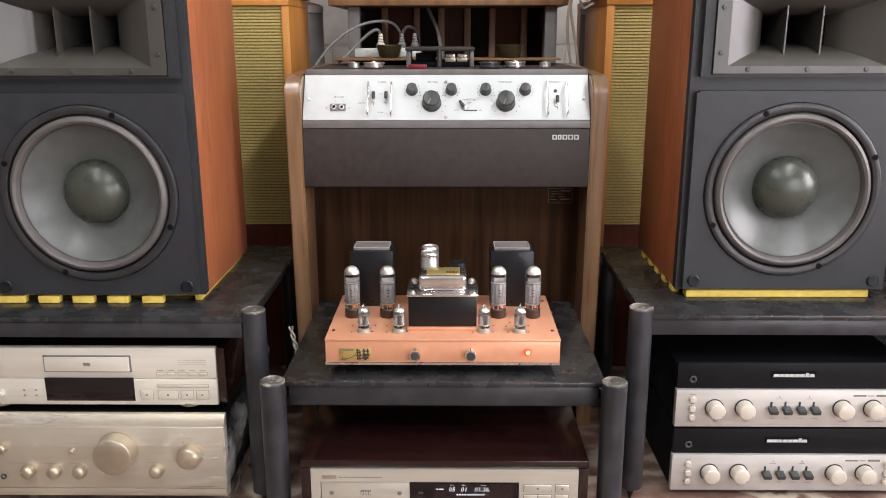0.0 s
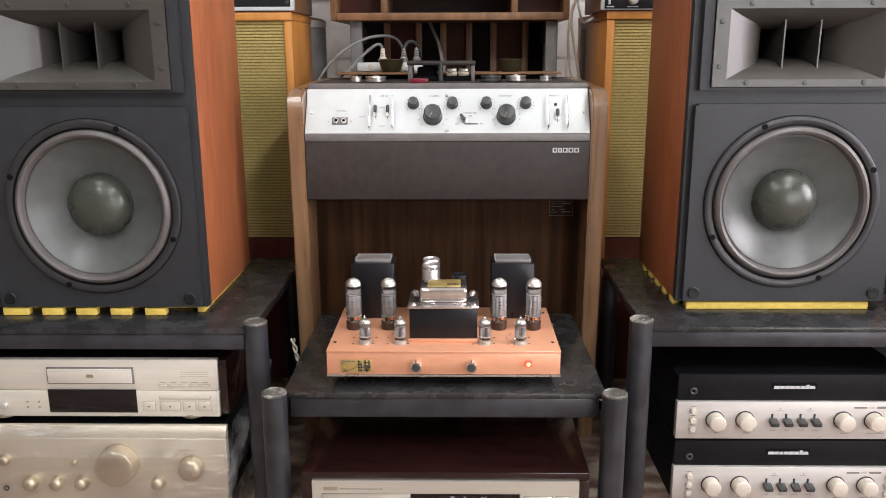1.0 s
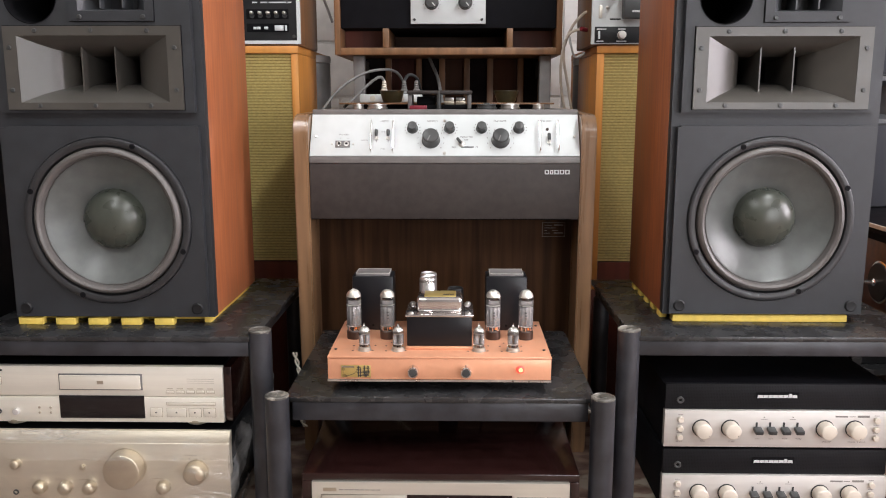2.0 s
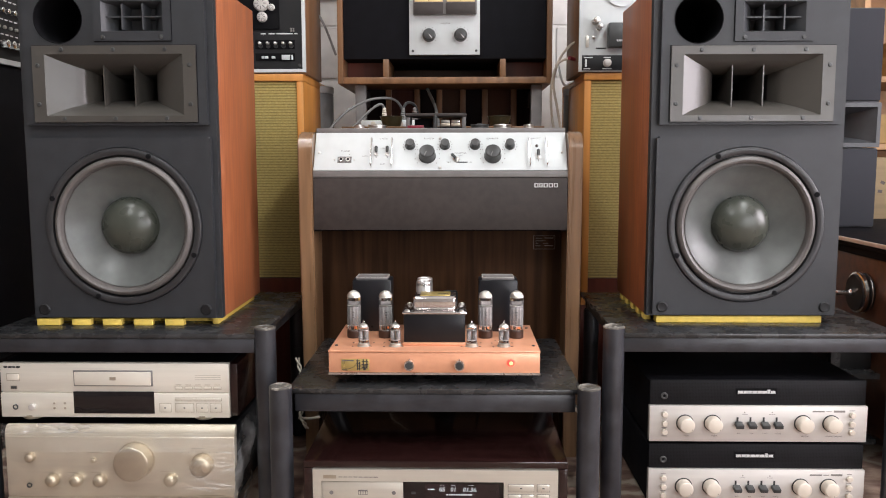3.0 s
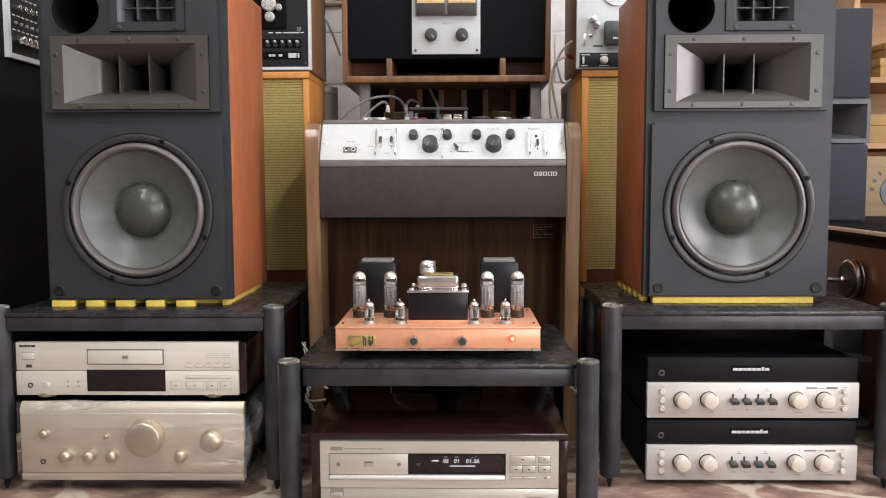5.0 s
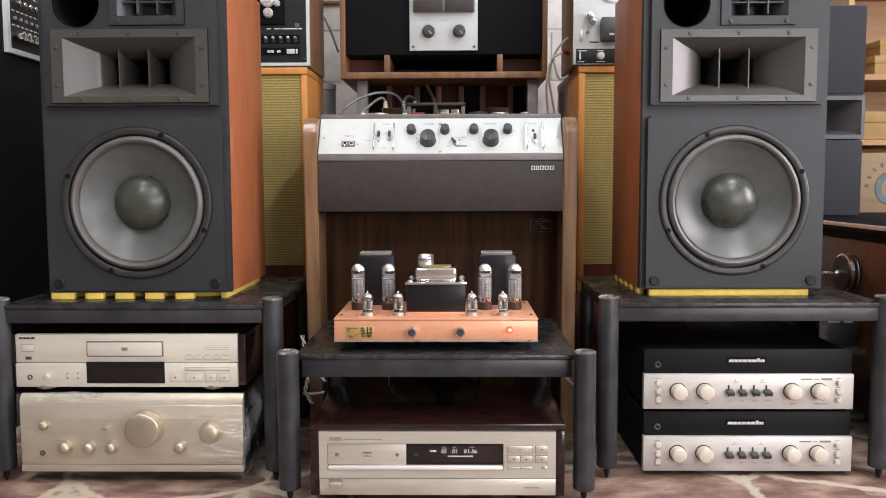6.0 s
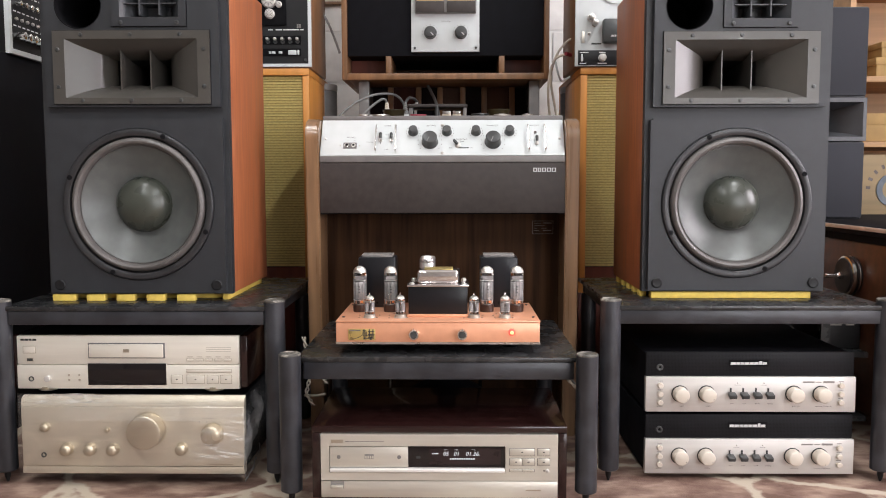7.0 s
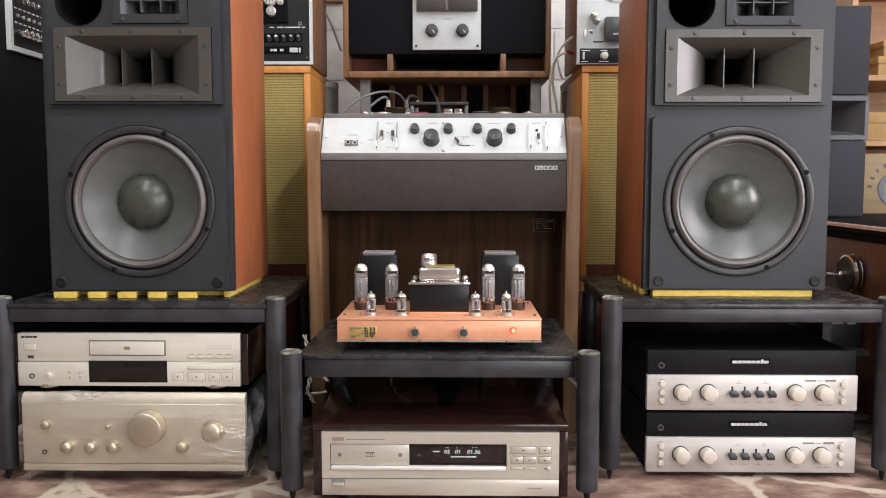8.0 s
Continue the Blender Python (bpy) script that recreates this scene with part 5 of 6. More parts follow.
# ---- two stacked amplifiers ----
def slim_amp(m):
    a = thing("slim_amplifier", m, "black and silver amplifier with ivory knobs, one of two stacked", "amplifier", "stacked amplifiers")
    W = 0.2095
    part("body", B(-W, W, 0.012, 0.36, 0.008, 0.124, bev=0.002), M_SOOTB, a)
    gp = part("grille_panel", B(-W, W, 0.004, 0.0118, 0.0785, 0.1285, bev=0.002), M_MESH, a, "black perforated upper front")
    bm = bmesh.new()
    for x0, w, h in ((-0.0345, 0.008, 0.004), (-0.0255, 0.0065, 0.004), (-0.018, 0.0055, 0.004), (-0.0115, 0.007, 0.004), (-0.0035, 0.0065, 0.004), (0.004, 0.007, 0.004), (0.012, 0.0045, 0.0065), (0.0175, 0.007, 0.004)):
        box(bm, x0 * 1.22 + 0.003, (x0 + w) * 1.22 + 0.003, 0.0014, 0.003, 0.1035, 0.1035 + h)
    part("maker_plate", B(-0.0425, 0.0365, 0.0026, 0.0036, 0.1005, 0.1125), M_SOOT, gp)
    box(bm, -0.040, 0.034, 0.0018, 0.003, 0.1022, 0.1030)
    part("maker_mark", bm, M_WHITEINK, gp, "white maker's mark")
    part("headphone_jack", L((-W + 0.028, 0.0035, 0.097), "y", [(0.0068, 0), (0.0068, -0.002), (0.005, -0.0026), (0.0032, -0.002), (0.003, 0.002), (0, 0.002)], 20), M_KNOB, gp)
    fp2 = part("front_panel", B(-W - 0.001, W + 0.002, -0.002, 0.0118, 0.0065, 0.0785, bev=0.0012), M_SILVER, a, "satin silver front")
    y = -0.002
    for kx, ang in ((-0.1415, 130), (-0.0880, 130), (0.0872, 90), (0.1418, 165)):
        k = knob(fp2, kx, 0.0440, 0.0152, y, 0.021, M_IVORY, "knob", None, 0.0)
        # dark ring paints the shadow at the knob's base
        part("knob_base_shade", L((kx, y, 0.0440), "y", [(0.0171, 0), (0.0171, -0.0012), (0.0160, -0.0016), (0, -0.0016)], 32), M_INK, k)
        px_, pz_ = kx + 0.0112 * math.sin(radians(ang)), 0.0440 + 0.0112 * math.cos(radians(ang))
        part("pointer", C((px_, y - 0.021, pz_), "y", 0.0011, -0.0004, 10), M_INK if ang != 90 else M_WHITEINK, k)
    for sx in (-0.0395, -0.0145, 0.0110, 0.0360):
        s = part("lever_switch", B(sx - 0.0018, sx + 0.0018, y - 0.0006, y, 0.0325, 0.0560), M_INK, fp2)
        bm = B(-0.006, 0.0085, -0.017, -0.0005, -0.0045, 0.0035, bev=0.0012)
        bmesh.ops.transform(bm, matrix=pose(sx, y, 0.0450, 14), verts=bm.verts)
        part("lever", bm, M_KNOB, s, "dark plastic lever")
    for s in (-1, 1):
        for bz in (0.0265, 0.0435, 0.0615):
            part("push_button", C((s * 0.1815, y, bz), "y", 0.0056, -0.007, 20, 0.001), M_IVORY, fp2)
            bars([(s * 0.1815 - 0.005, s * 0.1815 + 0.005, bz + 0.0078, bz + 0.0088)], y, M_INKSOFT, fp2)
    for s, wx in (("bass", -0.1375), ("treble", -0.0835), ("selector", 0.0925), ("volume / balance", 0.1475)):
        words(s, 0.0048, wx, y - 0.0003, 0.0185, M_INKSOFT, fp2)
    words("power", 0.0045, -0.1815, y - 0.0003, 0.0180, M_INKSOFT, fp2)
    for s, wx in (("tone", -0.0365), ("tape", -0.0115), ("mode", 0.0145), ("muting", 0.0395)):
        words(s, 0.0042, wx, y - 0.0003, 0.0240, M_INKSOFT, fp2)
    bars([(0.105, 0.128, 0.0665, 0.0695), (0.131, 0.142, 0.0672, 0.0685), (0.146, 0.168, 0.0662, 0.0702)], y, M_INKSOFT, fp2, "model_bars")
    for bx in (-0.026, 0.027):
        bars([(bx - 0.001, bx + 0.001, 0.0645, 0.067), (bx - 0.006, bx + 0.006, 0.0615, 0.0622)], y, M_INKSOFT, fp2)
    for fx in (-0.16, 0.16):
        for fy in (0.05, 0.3):
            part("foot", C((fx, fy, -0.0045), "z", 0.014, 0.0125, 18, 0.001), M_BLACK2, a)
    return a


M_IVORY = mat("ivory_knob", (0.63, 0.565, 0.48), 0.42, 0.1, var=0.03, bump=0.02)
sa = slim_amp(pose(0.6265, 1.384, 0.0045))
copy_thing(sa, pose(0.6255, 1.384, 0.133))


# ---- tall monitor cabinet with level meters, behind the console ----
vc = thing("meter_cabinet", pose(0.002, 2.131, 0.8965), "walnut cabinet with a black front and white meter panel", "audio cabinet")
for x0, x1 in ((-0.296, -0.281), (0.281, 0.296)):
    part("side_board", B(x0, x1, -0.01, 0.36, 0, 0.72, bev=0.0015), M_WALNUTX, vc)
part("bottom_board", B(-0.2808, 0.2808, -0.012, 0.36, 0, 0.018, bev=0.0015), M_WALNUTX, vc)
part("top_board", B(-0.2808, 0.2808, -0.01, 0.36, 0.702, 0.72, bev=0.0015), M_WALNUTX, vc)
part("back_board", B(-0.2808, 0.2808, 0.34, 0.355, 0.0185, 0.7015), M_DARKWOOD, vc)
for dx in (-0.163, 0.161):
    part("divider", B(dx - 0.008, dx + 0.008, -0.004, 0.2, 0.0185, 0.0675, bev=0.001), M_WALNUTX, vc)
for x0, x1 in ((-0.2806, -0.172), (0.170, 0.2806)):
    part("bay_back", B(x0, x1, 0.085, 0.095, 0.0187, 0.0673), M_REDWOOD, vc, "brown back of a side bay")
part("black_front", B(-0.2806, 0.2806, 0.0, 0.3, 0.068, 0.70, bev=0.002), M_SOOTB, vc, "matt black front")
mp_ = part("meter_panel", B(-0.097, 0.097, -0.012, -0.0005, 0.078, 0.36, bev=0.001), M_WHITE, vc, "white meter panel")
part("meter_housing", B(-0.086, 0.088, -0.03, -0.0122, 0.1835, 0.275, bev=0.003), M_GREY, mp_, "dark grey meter housing")
for cx in (-0.0425, 0.0445):
    mt = part("meter", B(cx - 0.038, cx + 0.038, -0.032, -0.0302, 0.2165, 0.268, bev=0.0008), M_METER, mp_, "lit amber meter face")
    part("needle", B(cx - 0.0006, cx + 0.0006, -0.0327, -0.0321, 0.2175, 0.25), M_RED, mt)
    bars([(cx - 0.03 + 0.006 * k, cx - 0.0295 + 0.006 * k, 0.246 + 0.004 * math.sin(k * math.pi / 10), 0.252 + 0.004 * math.sin(k * math.pi / 10)) for k in range(11)], -0.032, M_INK, mt)
    part("meter_lip", B(cx - 0.04, cx + 0.04, -0.033, -0.0302, 0.1845, 0.2145, bev=0.001), M_FASCIA, mp_)
    k = knob(mp_, cx, 0.131, 0.0165, -0.012, 0.022, M_KNOB, "knob", M_WHITEINK, 0.0015, 140)
    bm = bmesh.new()
    for q in range(-5, 6):
        a = radians(q * 26)
        x, z = cx + 0.0225 * math.sin(a), 0.131 + 0.0225 * math.cos(a)
        box(bm, x - 0.0008, x + 0.0008, -0.0125, -0.0115, z - 0.0008, z + 0.0008)
    part("dial_marks", bm, M_INKSOFT, mp_)
words("MONITOR", 0.0055, 0.002, -0.0124, 0.162, M_INKSOFT, mp_)
for sx in (-0.087, 0.087):
    screw((sx, -0.012, 0.0885), 0.0035, mp_)

# steel rack that carries it, with the battened back behind
rk = thing("steel_rack", pose(0, 2.15, 0), "dark steel rack under the meter cabinet", "rack")
for s in (-1, 1):
    for y in (0.0, 0.2):
        part("upright", B(s * 0.247 - 0.003, s * 0.247 + 0.027, y, y + 0.03, 0, 0.8955, bev=0.002), M_GREY, rk)
    part("side_rail", B(s * 0.247, s * 0.247 + 0.024, 0.0305, 0.1495, 0.84, 0.885), M_FASCIA, rk)
M_FIELDS = [mat("black_stained_board", (0.010, 0.006, 0.006), 0.7, var=0.2, spec=0.08), mat("red_stained_board", (0.050, 0.015, 0.011), 0.6, var=0.25, scale=30, stretch=GR_Z, spec=0.12), mat("umber_board", (0.060, 0.026, 0.015), 0.6, var=0.25, scale=30, stretch=GR_Z, spec=0.12)]
bk = thing("battened_panel", pose(0, 2.30, 0), "dark red-brown panel with upright wooden battens", "panel")
part("board", B(-0.255, 0.27, 0.02, 0.035, 0, 0.896), M_REDDARK, bk)
edges = (-0.255, -0.169, -0.083, -0.017, 0.053, 0.119, 0.205, 0.270)
for (a, b), k in zip(zip(edges, edges[1:]), (0, 1, 0, 2, 0, 2, 0)):
    part("field_board", B(a, b, 0.0140, 0.0198, 0.40, 0.896), M_FIELDS[k], bk)
for b in (-0.169, -0.083, -0.017, 0.053, 0.119, 0.205, 0.263):
    part("batten", B(b - 0.0085, b + 0.0085, 0, 0.0139, 0, 0.896, bev=0.001), M_WALNUTX, bk)

def grey_drum(x, y, z, mt):
    g = thing("grey_drum", pose(x, y, 0), "upright grey metal drum standing behind the console", "drum", "grey drums")
    part("body", L((0, 0, 0), "z", [(0.0, 0.0), (0.054, 0.0), (0.056, 0.004), (0.056, z - 0.022), (0.0545, z - 0.020)], 48), mt, g)
    part("lid", L((0, 0, 0), "z", [(0.0545, z - 0.0195), (0.0572, z - 0.019), (0.0575, z - 0.004), (0.0555, z - 0.0005), (0.050, z), (0.0490, z - 0.003), (0, z - 0.003)], 48), M_DRUMLID, g, "paler grey lid")
    return g


M_DRUM = mat("grey_drum_paint", (0.20, 0.195, 0.19), 0.5, var=0.1, bump=0.04)
M_DRUMLID = mat("pale_grey_lid", (0.40, 0.39, 0.38), 0.45, bump=0.04)
grey_drum(-0.391, 2.30, 0.903, M_DRUM)
grey_drum(0.414, 2.33, 0.897, M_DRUM)


# ---- straw-fronted cabinets and the tape decks on them ----
def straw_cabinet(m, sgn):
    s = thing("straw_loudspeaker", m, "honey-coloured cabinet speaker with a ribbed straw grille", "loudspeaker", "pair of straw-fronted speakers")
    W, D, Z = 0.30, 0.46, 0.911
    bx = bmesh.new()
    box(bx, 0, 0.018, 0, D, 0.30, Z - 0.0185, bev=0.001)
    box(bx, W - 0.018, W, 0, D, 0.30, Z - 0.0185, bev=0.001)
    box(bx, 0.0185, W - 0.0185, 0.03, D, 0.30, Z - 0.0185)
    part("cabinet", bx, M_HONEY, s, "honey veneer cabinet")
    part("top_board", B(-0.001, W + 0.001, -0.003, D, Z - 0.018, Z, bev=0.001), M_HONEY, s)
    part("grille_cloth", B(0.019, W - 0.019, 0.012, 0.0295, 0.372, Z - 0.0185), M_GRILLED, s, "olive grille cloth")
    rb = bmesh.new()
    zz = 0.374
    while zz < Z - 0.024:
        box(rb, 0.0192, W - 0.0192, 0.006, 0.0119, zz, zz + 0.0044)
        zz += 0.0072
    tagged(part("grille_ribs", rb, M_GRILLE, s, "woven straw ribs"), kind="stuff")
    part("plinth", B(0.0, W, 0.002, D, 0, 0.2995), M_REDWOOD, s, "red-brown plinth")
    part("lower_rail", B(0.0188, W - 0.0188, 0.002, 0.028, 0.30, 0.371), M_REDWOOD, s)
    return s


straw_cabinet(pose(-0.666, 1.99, 0), 1)
straw_cabinet(pose(0.368, 1.99, 0), -1)


def reel(parent, x, z, r, y):
    rl = part("reel", L((x, y, z), "y", [(r, 0), (r, -0.002), (r * 0.35, -0.0025), (r * 0.33, -0.006), (0, -0.006)], 48), M_WHITE, parent, "pale tape reel")
    part("tape_pack", L((x, y, z), "y", [(r * 0.8, 0.0005), (r * 0.8, 0.006), (0, 0.006)], 40), M_DARKBASE, rl)
    return rl


dl = thing("tape_deck", pose(-0.492, 1.985, 0.9115), "black-faced reel tape deck in a wooden case", "tape deck", "reel tape decks")
part("case", B(-0.134, 0.134, 0.012, 0.25, 0.0, 0.46, bev=0.003), M_WALNUTX, dl, "brown wooden case")
part("trim_frame", plate(bmesh.new(), -0.134, 0.134, 0.004, 0.456, 0.0, 0.0118, [(-0.126, 0.126, 0.012, 0.448)]), M_WHITE, dl, "pale metal trim frame")
fc = part("face", B(-0.1258, 0.1258, 0.003, 0.0118, 0.0122, 0.4478), M_BLACK2, dl, "black face plate")


def lx(p):
    return -0.369 + (p - 549) * 0.00154 + 0.50


def lz(p):
    return (119 - p) * 0.00154


part("side_block", B(lx(440), lx(508), -0.004, 0.0028, lz(45), lz(-40), bev=0.001), M_SOOT, fc)
for kx, kz, r in ((479, 4, 0.019), (480, 26, 0.0125), (496, 10, 0.008)):
    tk = knob(fc, lx(kx), lz(kz), r, -0.004, 0.009, M_SILVER, "transport_knob", None, 0.001)
    for q in range(8):
        sp_ = B(-r * 0.05, r * 0.05, -0.0006, 0.0004, r * 0.35, r * 0.82)
        bmesh.ops.transform(sp_, matrix=pose(lx(kx), -0.0136, lz(kz), 0, q * 45, 0), verts=sp_.verts)
        part("spoke", sp_, M_GREY, tk)
    part("knob_cap", C((lx(kx), -0.0136, lz(kz)), "y", r * 0.3, -0.001, 14), M_SILVER, fc)
for k in range(5):
    knob(fc, lx(475 + 13 * k), lz(69), 0.0042, 0.003, 0.014, M_STEEL, "level_knob")
    part("knob_base", C((lx(475 + 13 * k), 0.003, lz(73)), "y", 0.0058, -0.003, 16), M_KNOB, fc)
for y0, y1 in ((63, 78), (85, 98)):
    part("strip", B(lx(466), lx(533), 0.0022, 0.0029, lz(y1), lz(y0)), M_SOOT, fc)
for x0, x1, z0, z1 in ((477, 481, 90, 94), (482, 488, 90, 94), (494, 500, 90, 94), (511, 525, 88, 96), (527, 530, 88, 96)):
    part("switch_cap", B(lx(x0), lx(x1), -0.003, 0.0022, lz(z1), lz(z0), bev=0.0006), M_WHITE, fc)
bars([(lx(a), lx(b), lz(53.5), lz(51.5)) for a, b in ((476, 484), (489, 500), (502, 530), (532, 538))], 0.003, M_WHITEINK, fc)
bars([(lx(526), lx(529), lz(46), lz(43)), (lx(530), lx(533), lz(46), lz(43)), (lx(526), lx(529), lz(49.5), lz(46.6)), (lx(530), lx(533), lz(49.5), lz(46.6))], 0.003, M_INKSOFT, fc)
screw((lx(541), 0.003, lz(105)), 0.0045, fc)
reel(fc, lx(489), lz(-62), 0.072, -0.006)

dr = thing("tape_deck", pose(0.485, 1.98, 0.9115), "white-faced reel tape deck in a wooden case", "tape deck", "reel tape decks")
part("case", B(-0.134, 0.134, 0.012, 0.25, 0.0, 0.46, bev=0.003), M_WALNUTX, dr, "brown wooden case")
fw = part("face", B(-0.134, 0.134, 0, 0.0118, 0.002, 0.458, bev=0.001), M_WHITE, dr, "white enamelled face plate")


def rx(p):
    return 0.351 + (p - 1021) * 0.00154 - 0.485


part("lower_strip", B(rx(1026), rx(1098), -0.002, -0.0001, lz(116), lz(91), bev=0.0006), M_BLACK2, fw, "black control strip")
hb_ = part("head_cover", B(rx(1067), rx(1105), -0.03, -0.0001, lz(80), lz(40), bev=0.004), M_KNOB, fw, "dark head cover")
bars([(rx(1080 + 3 * k), rx(1082 + 3 * k), lz(71), lz(68)) for k in range(4)], -0.03, M_WHITEINK, hb_)
knob(fw, rx(1068), lz(104), 0.0095, -0.002, 0.015, M_SILVER, "knob", None, 0.001)
part("slide_switch", B(rx(1031), rx(1034), -0.008, -0.002, lz(110), lz(98), bev=0.0006), M_WHITE, fw)
bars([(rx(1029), rx(1044), lz(95.5), lz(94)), (rx(1029), rx(1040), lz(114), lz(112.5)), (rx(1062), rx(1074), lz(95.5), lz(94)), (rx(1060), rx(1076), lz(114), lz(112.5))], -0.002, M_WHITEINK, fw)
part("slide_plate", B(rx(1032), rx(1037), -0.002, -0.0001, lz(78), lz(59), bev=0.0004), M_CDSILV, fw)
bars([(rx(1049), rx(1066), lz(81), lz(78.5))], 0.0, M_INK, fw)
for kx, kz, r, d in ((1048, 36, 0.009, 0.025), (1054, 46, 0.0065, 0.03), (1045, 62, 0.003, 0.008)):
    knob(fw, rx(kx), lz(kz), r, 0, d, M_STEEL, "guide_roller", None, 0.001)
rl = reel(fw, rx(1089), lz(-14), 0.04, -0.004)
part("reel_hub", L((rx(1089), -0.0105, lz(-14)), "y", [(0.018, 0), (0.017, -0.004), (0.006, -0.005), (0, -0.005)], 24), M_GREY, rl)


# ---- left side: black cabinet with a unit on it that faces across the room ----
lc = thing("black_cabinet", pose(-1.33, 1.3, 0), "large matt black speaker cabinet against the side wall", "cabinet")
part("body", B(-0.28, 0.28, 0, 1.1, 0, 0.916, bev=0.004), M_SOOTB, lc)
part("plinth", B(-0.27, 0.2795, 0.01, 1.09, -0.0, 0.05), M_SOOT, lc)
ld = thing("rack_unit", pose(-1.052, 1.735, 0.9165, 0, 0, 90), "black-faced tape unit with a pale frame and chrome knobs", "tape unit")
part("case", B(0, 0.42, 0.0, 0.25, 0, 0.40, bev=0.002), M_BLACK2, ld)
part("trim_frame", plate(bmesh.new(), 0, 0.42, 0, 0.40, -0.012, -0.0002, [(0.012, 0.408, 0.012, 0.388)]), M_WHITE, ld, "pale metal frame")
lf = part("face", B(0.0122, 0.4078, -0.006, -0.0003, 0.0122, 0.3878), M_BLACK2, ld)
for k in range(6):
    knob(lf, 0.040 + 0.026 * k, 0.046, 0.0095, -0.006, 0.026, M_CHROME, "knob")
    knob(lf, 0.040 + 0.026 * k, 0.125, 0.0060, -0.006, 0.018, M_CHROME, "knob")
    part("knob_collar", C((0.040 + 0.026 * k, -0.006, 0.088), "y", 0.0042, -0.006, 14, 0.0006), M_STEEL, lf)
for z in (0.070, 0.105, 0.150):
    bars([(0.03 + k * 0.021, 0.043 + k * 0.021, z, z + 0.003) for k in range(7)], -0.006, M_WHITEINK, lf)
part("meter_window", B(0.03, 0.2, -0.0075, -0.006, 0.17, 0.24, bev=0.001), M_SCREEN, lf)


# ---- right side: sideboard, grey speakers, shelf ----
sb = thing("sideboard", pose(0.995, 1.30, 0), "dark rosewood sideboard with a metal-edged top", "sideboard")
part("body", B(0.012, 0.62, 0.005, 1.3, 0.05, 0.458, bev=0.003), M_DARKWOOD, sb)
part("top_board", B(0.0, 0.63, 0, 1.31, 0.4765, 0.496, bev=0.002), M_SOOTB, sb)
part("black_band", B(0.006, 0.62, 0.003, 1.3, 0.4585, 0.476), M_SOOT, sb)
part("metal_edge", B(-0.003, 0.0, 0, 1.31, 0.4875, 0.4975, bev=0.0008), M_BRIGHTEDGE, sb, "bright metal edge")
for fy in (0.08, 1.2):
    part("foot", B(0.05, 0.12, fy, fy + 0.07, 0, 0.05), M_SOOT, sb)
wh = thing("tape_spool", pose(0.995, 1.755, 0.374), "black disc with bright rims and a chrome spindle", "spool")
part("rear_disc", C((0.011, 0, 0), "x", 0.047, -0.012, 40, 0.002), M_BLACK2, wh)
part("front_disc", C((-0.006, 0, 0), "x", 0.044, -0.012, 40, 0.002), M_BLACK2, wh)
part("rim", L((-0.006, 0, 0), "x", [(0.0445, 0.001), (0.0480, 0.001), (0.0485, -0.007), (0.0445, -0.008), (0.0445, 0.001)], 40), M_CHROME, wh, "bright metal rim")
part("rim", L((0.006, 0, 0), "x", [(0.0475, -0.001), (0.0495, -0.001), (0.0495, -0.004), (0.0475, -0.004), (0.0475, -0.001)], 40), M_CHROME, wh, "bright metal rim")
part("spindle", L((-0.018, 0, 0), "x", [(0.009, 0), (0.009, -0.008), (0.006, -0.012), (0.0058, -0.014), (0.0055, -0.040), (0.004, -0.042), (0, -0.042)], 16), M_CHROME, wh, "chrome spindle")


def grey_speaker(m, z1, horn, label):
    g = thing("grey_monitor", m, label, "loudspeaker", "stacked grey speakers")
    if horn:
        part("cabinet", plate(bmesh.new(), -0.14, 0.14, 0, z1, 0.0, 0.26, [(-0.125, 0.13, 0.012, z1 - 0.012)]), M_SLATE, g)
        hb2 = bmesh.new()
        r3 = loft(hb2, [(y, rect(0.0025, z1 / 2, hx, hh)) for y, hx, hh in ((0.0005, 0.127, z1 / 2 - 0.0125), (0.03, 0.10, z1 / 2 - 0.022), (0.08, 0.06, z1 / 2 - 0.032), (0.15, 0.03, z1 / 2 - 0.035))])
        hb2.faces.new(r3[-1])
        part("horn_flare", hb2, M_SLATE, g, "grey moulded horn")
    else:
        part("cabinet", B(-0.14, 0.14, 0.012, 0.26, 0, z1, bev=0.003), M_SLATE, g)
        part("grille", B(-0.137, 0.137, 0, 0.0118, 0.004, z1 - 0.004, bev=0.004), M_GREYCL, g, "blue-grey grille cloth")
    return g


GX, GY = 1.062, 2.12
grey_speaker(pose(GX, GY, 0.4965), 0.222, False, "lower grey speaker with a cloth grille on the sideboard")
grey_speaker(pose(GX, GY, 0.7195), 0.122, True, "grey speaker with a wide horn between two others")
grey_speaker(pose(GX, GY, 0.8425), 0.255, False, "upper grey speaker with a cloth grille")

sh = thing("wooden_shelf", pose(1.85, 2.45, 0), "plywood wall shelf with boxes", "shelf")
part("back_board", B(-0.55, 0.55, 0.36, 0.375, 0, 1.5), M_PINE, sh)
for s in (-0.55, 0.532):
    part("side_board", B(s, s + 0.018, 0, 0.3595, 0, 1.5), M_PINE, sh)
for z in (0.10, 0.715, 0.925, 1.25):
    part("shelf_board", B(-0.5315, 0.5315, 0, 0.3595, z, z + 0.018, bev=0.001), M_PINE, sh)
bx = thing("speaker_box", pose(1.46, 2.46, 0.4865), "pale wooden box with a blue disc and dark lettering", "box")
part("body", B(-0.115, 0.15, 0, 0.2, 0, 0.205, bev=0.003), M_BOXWOOD, bx)
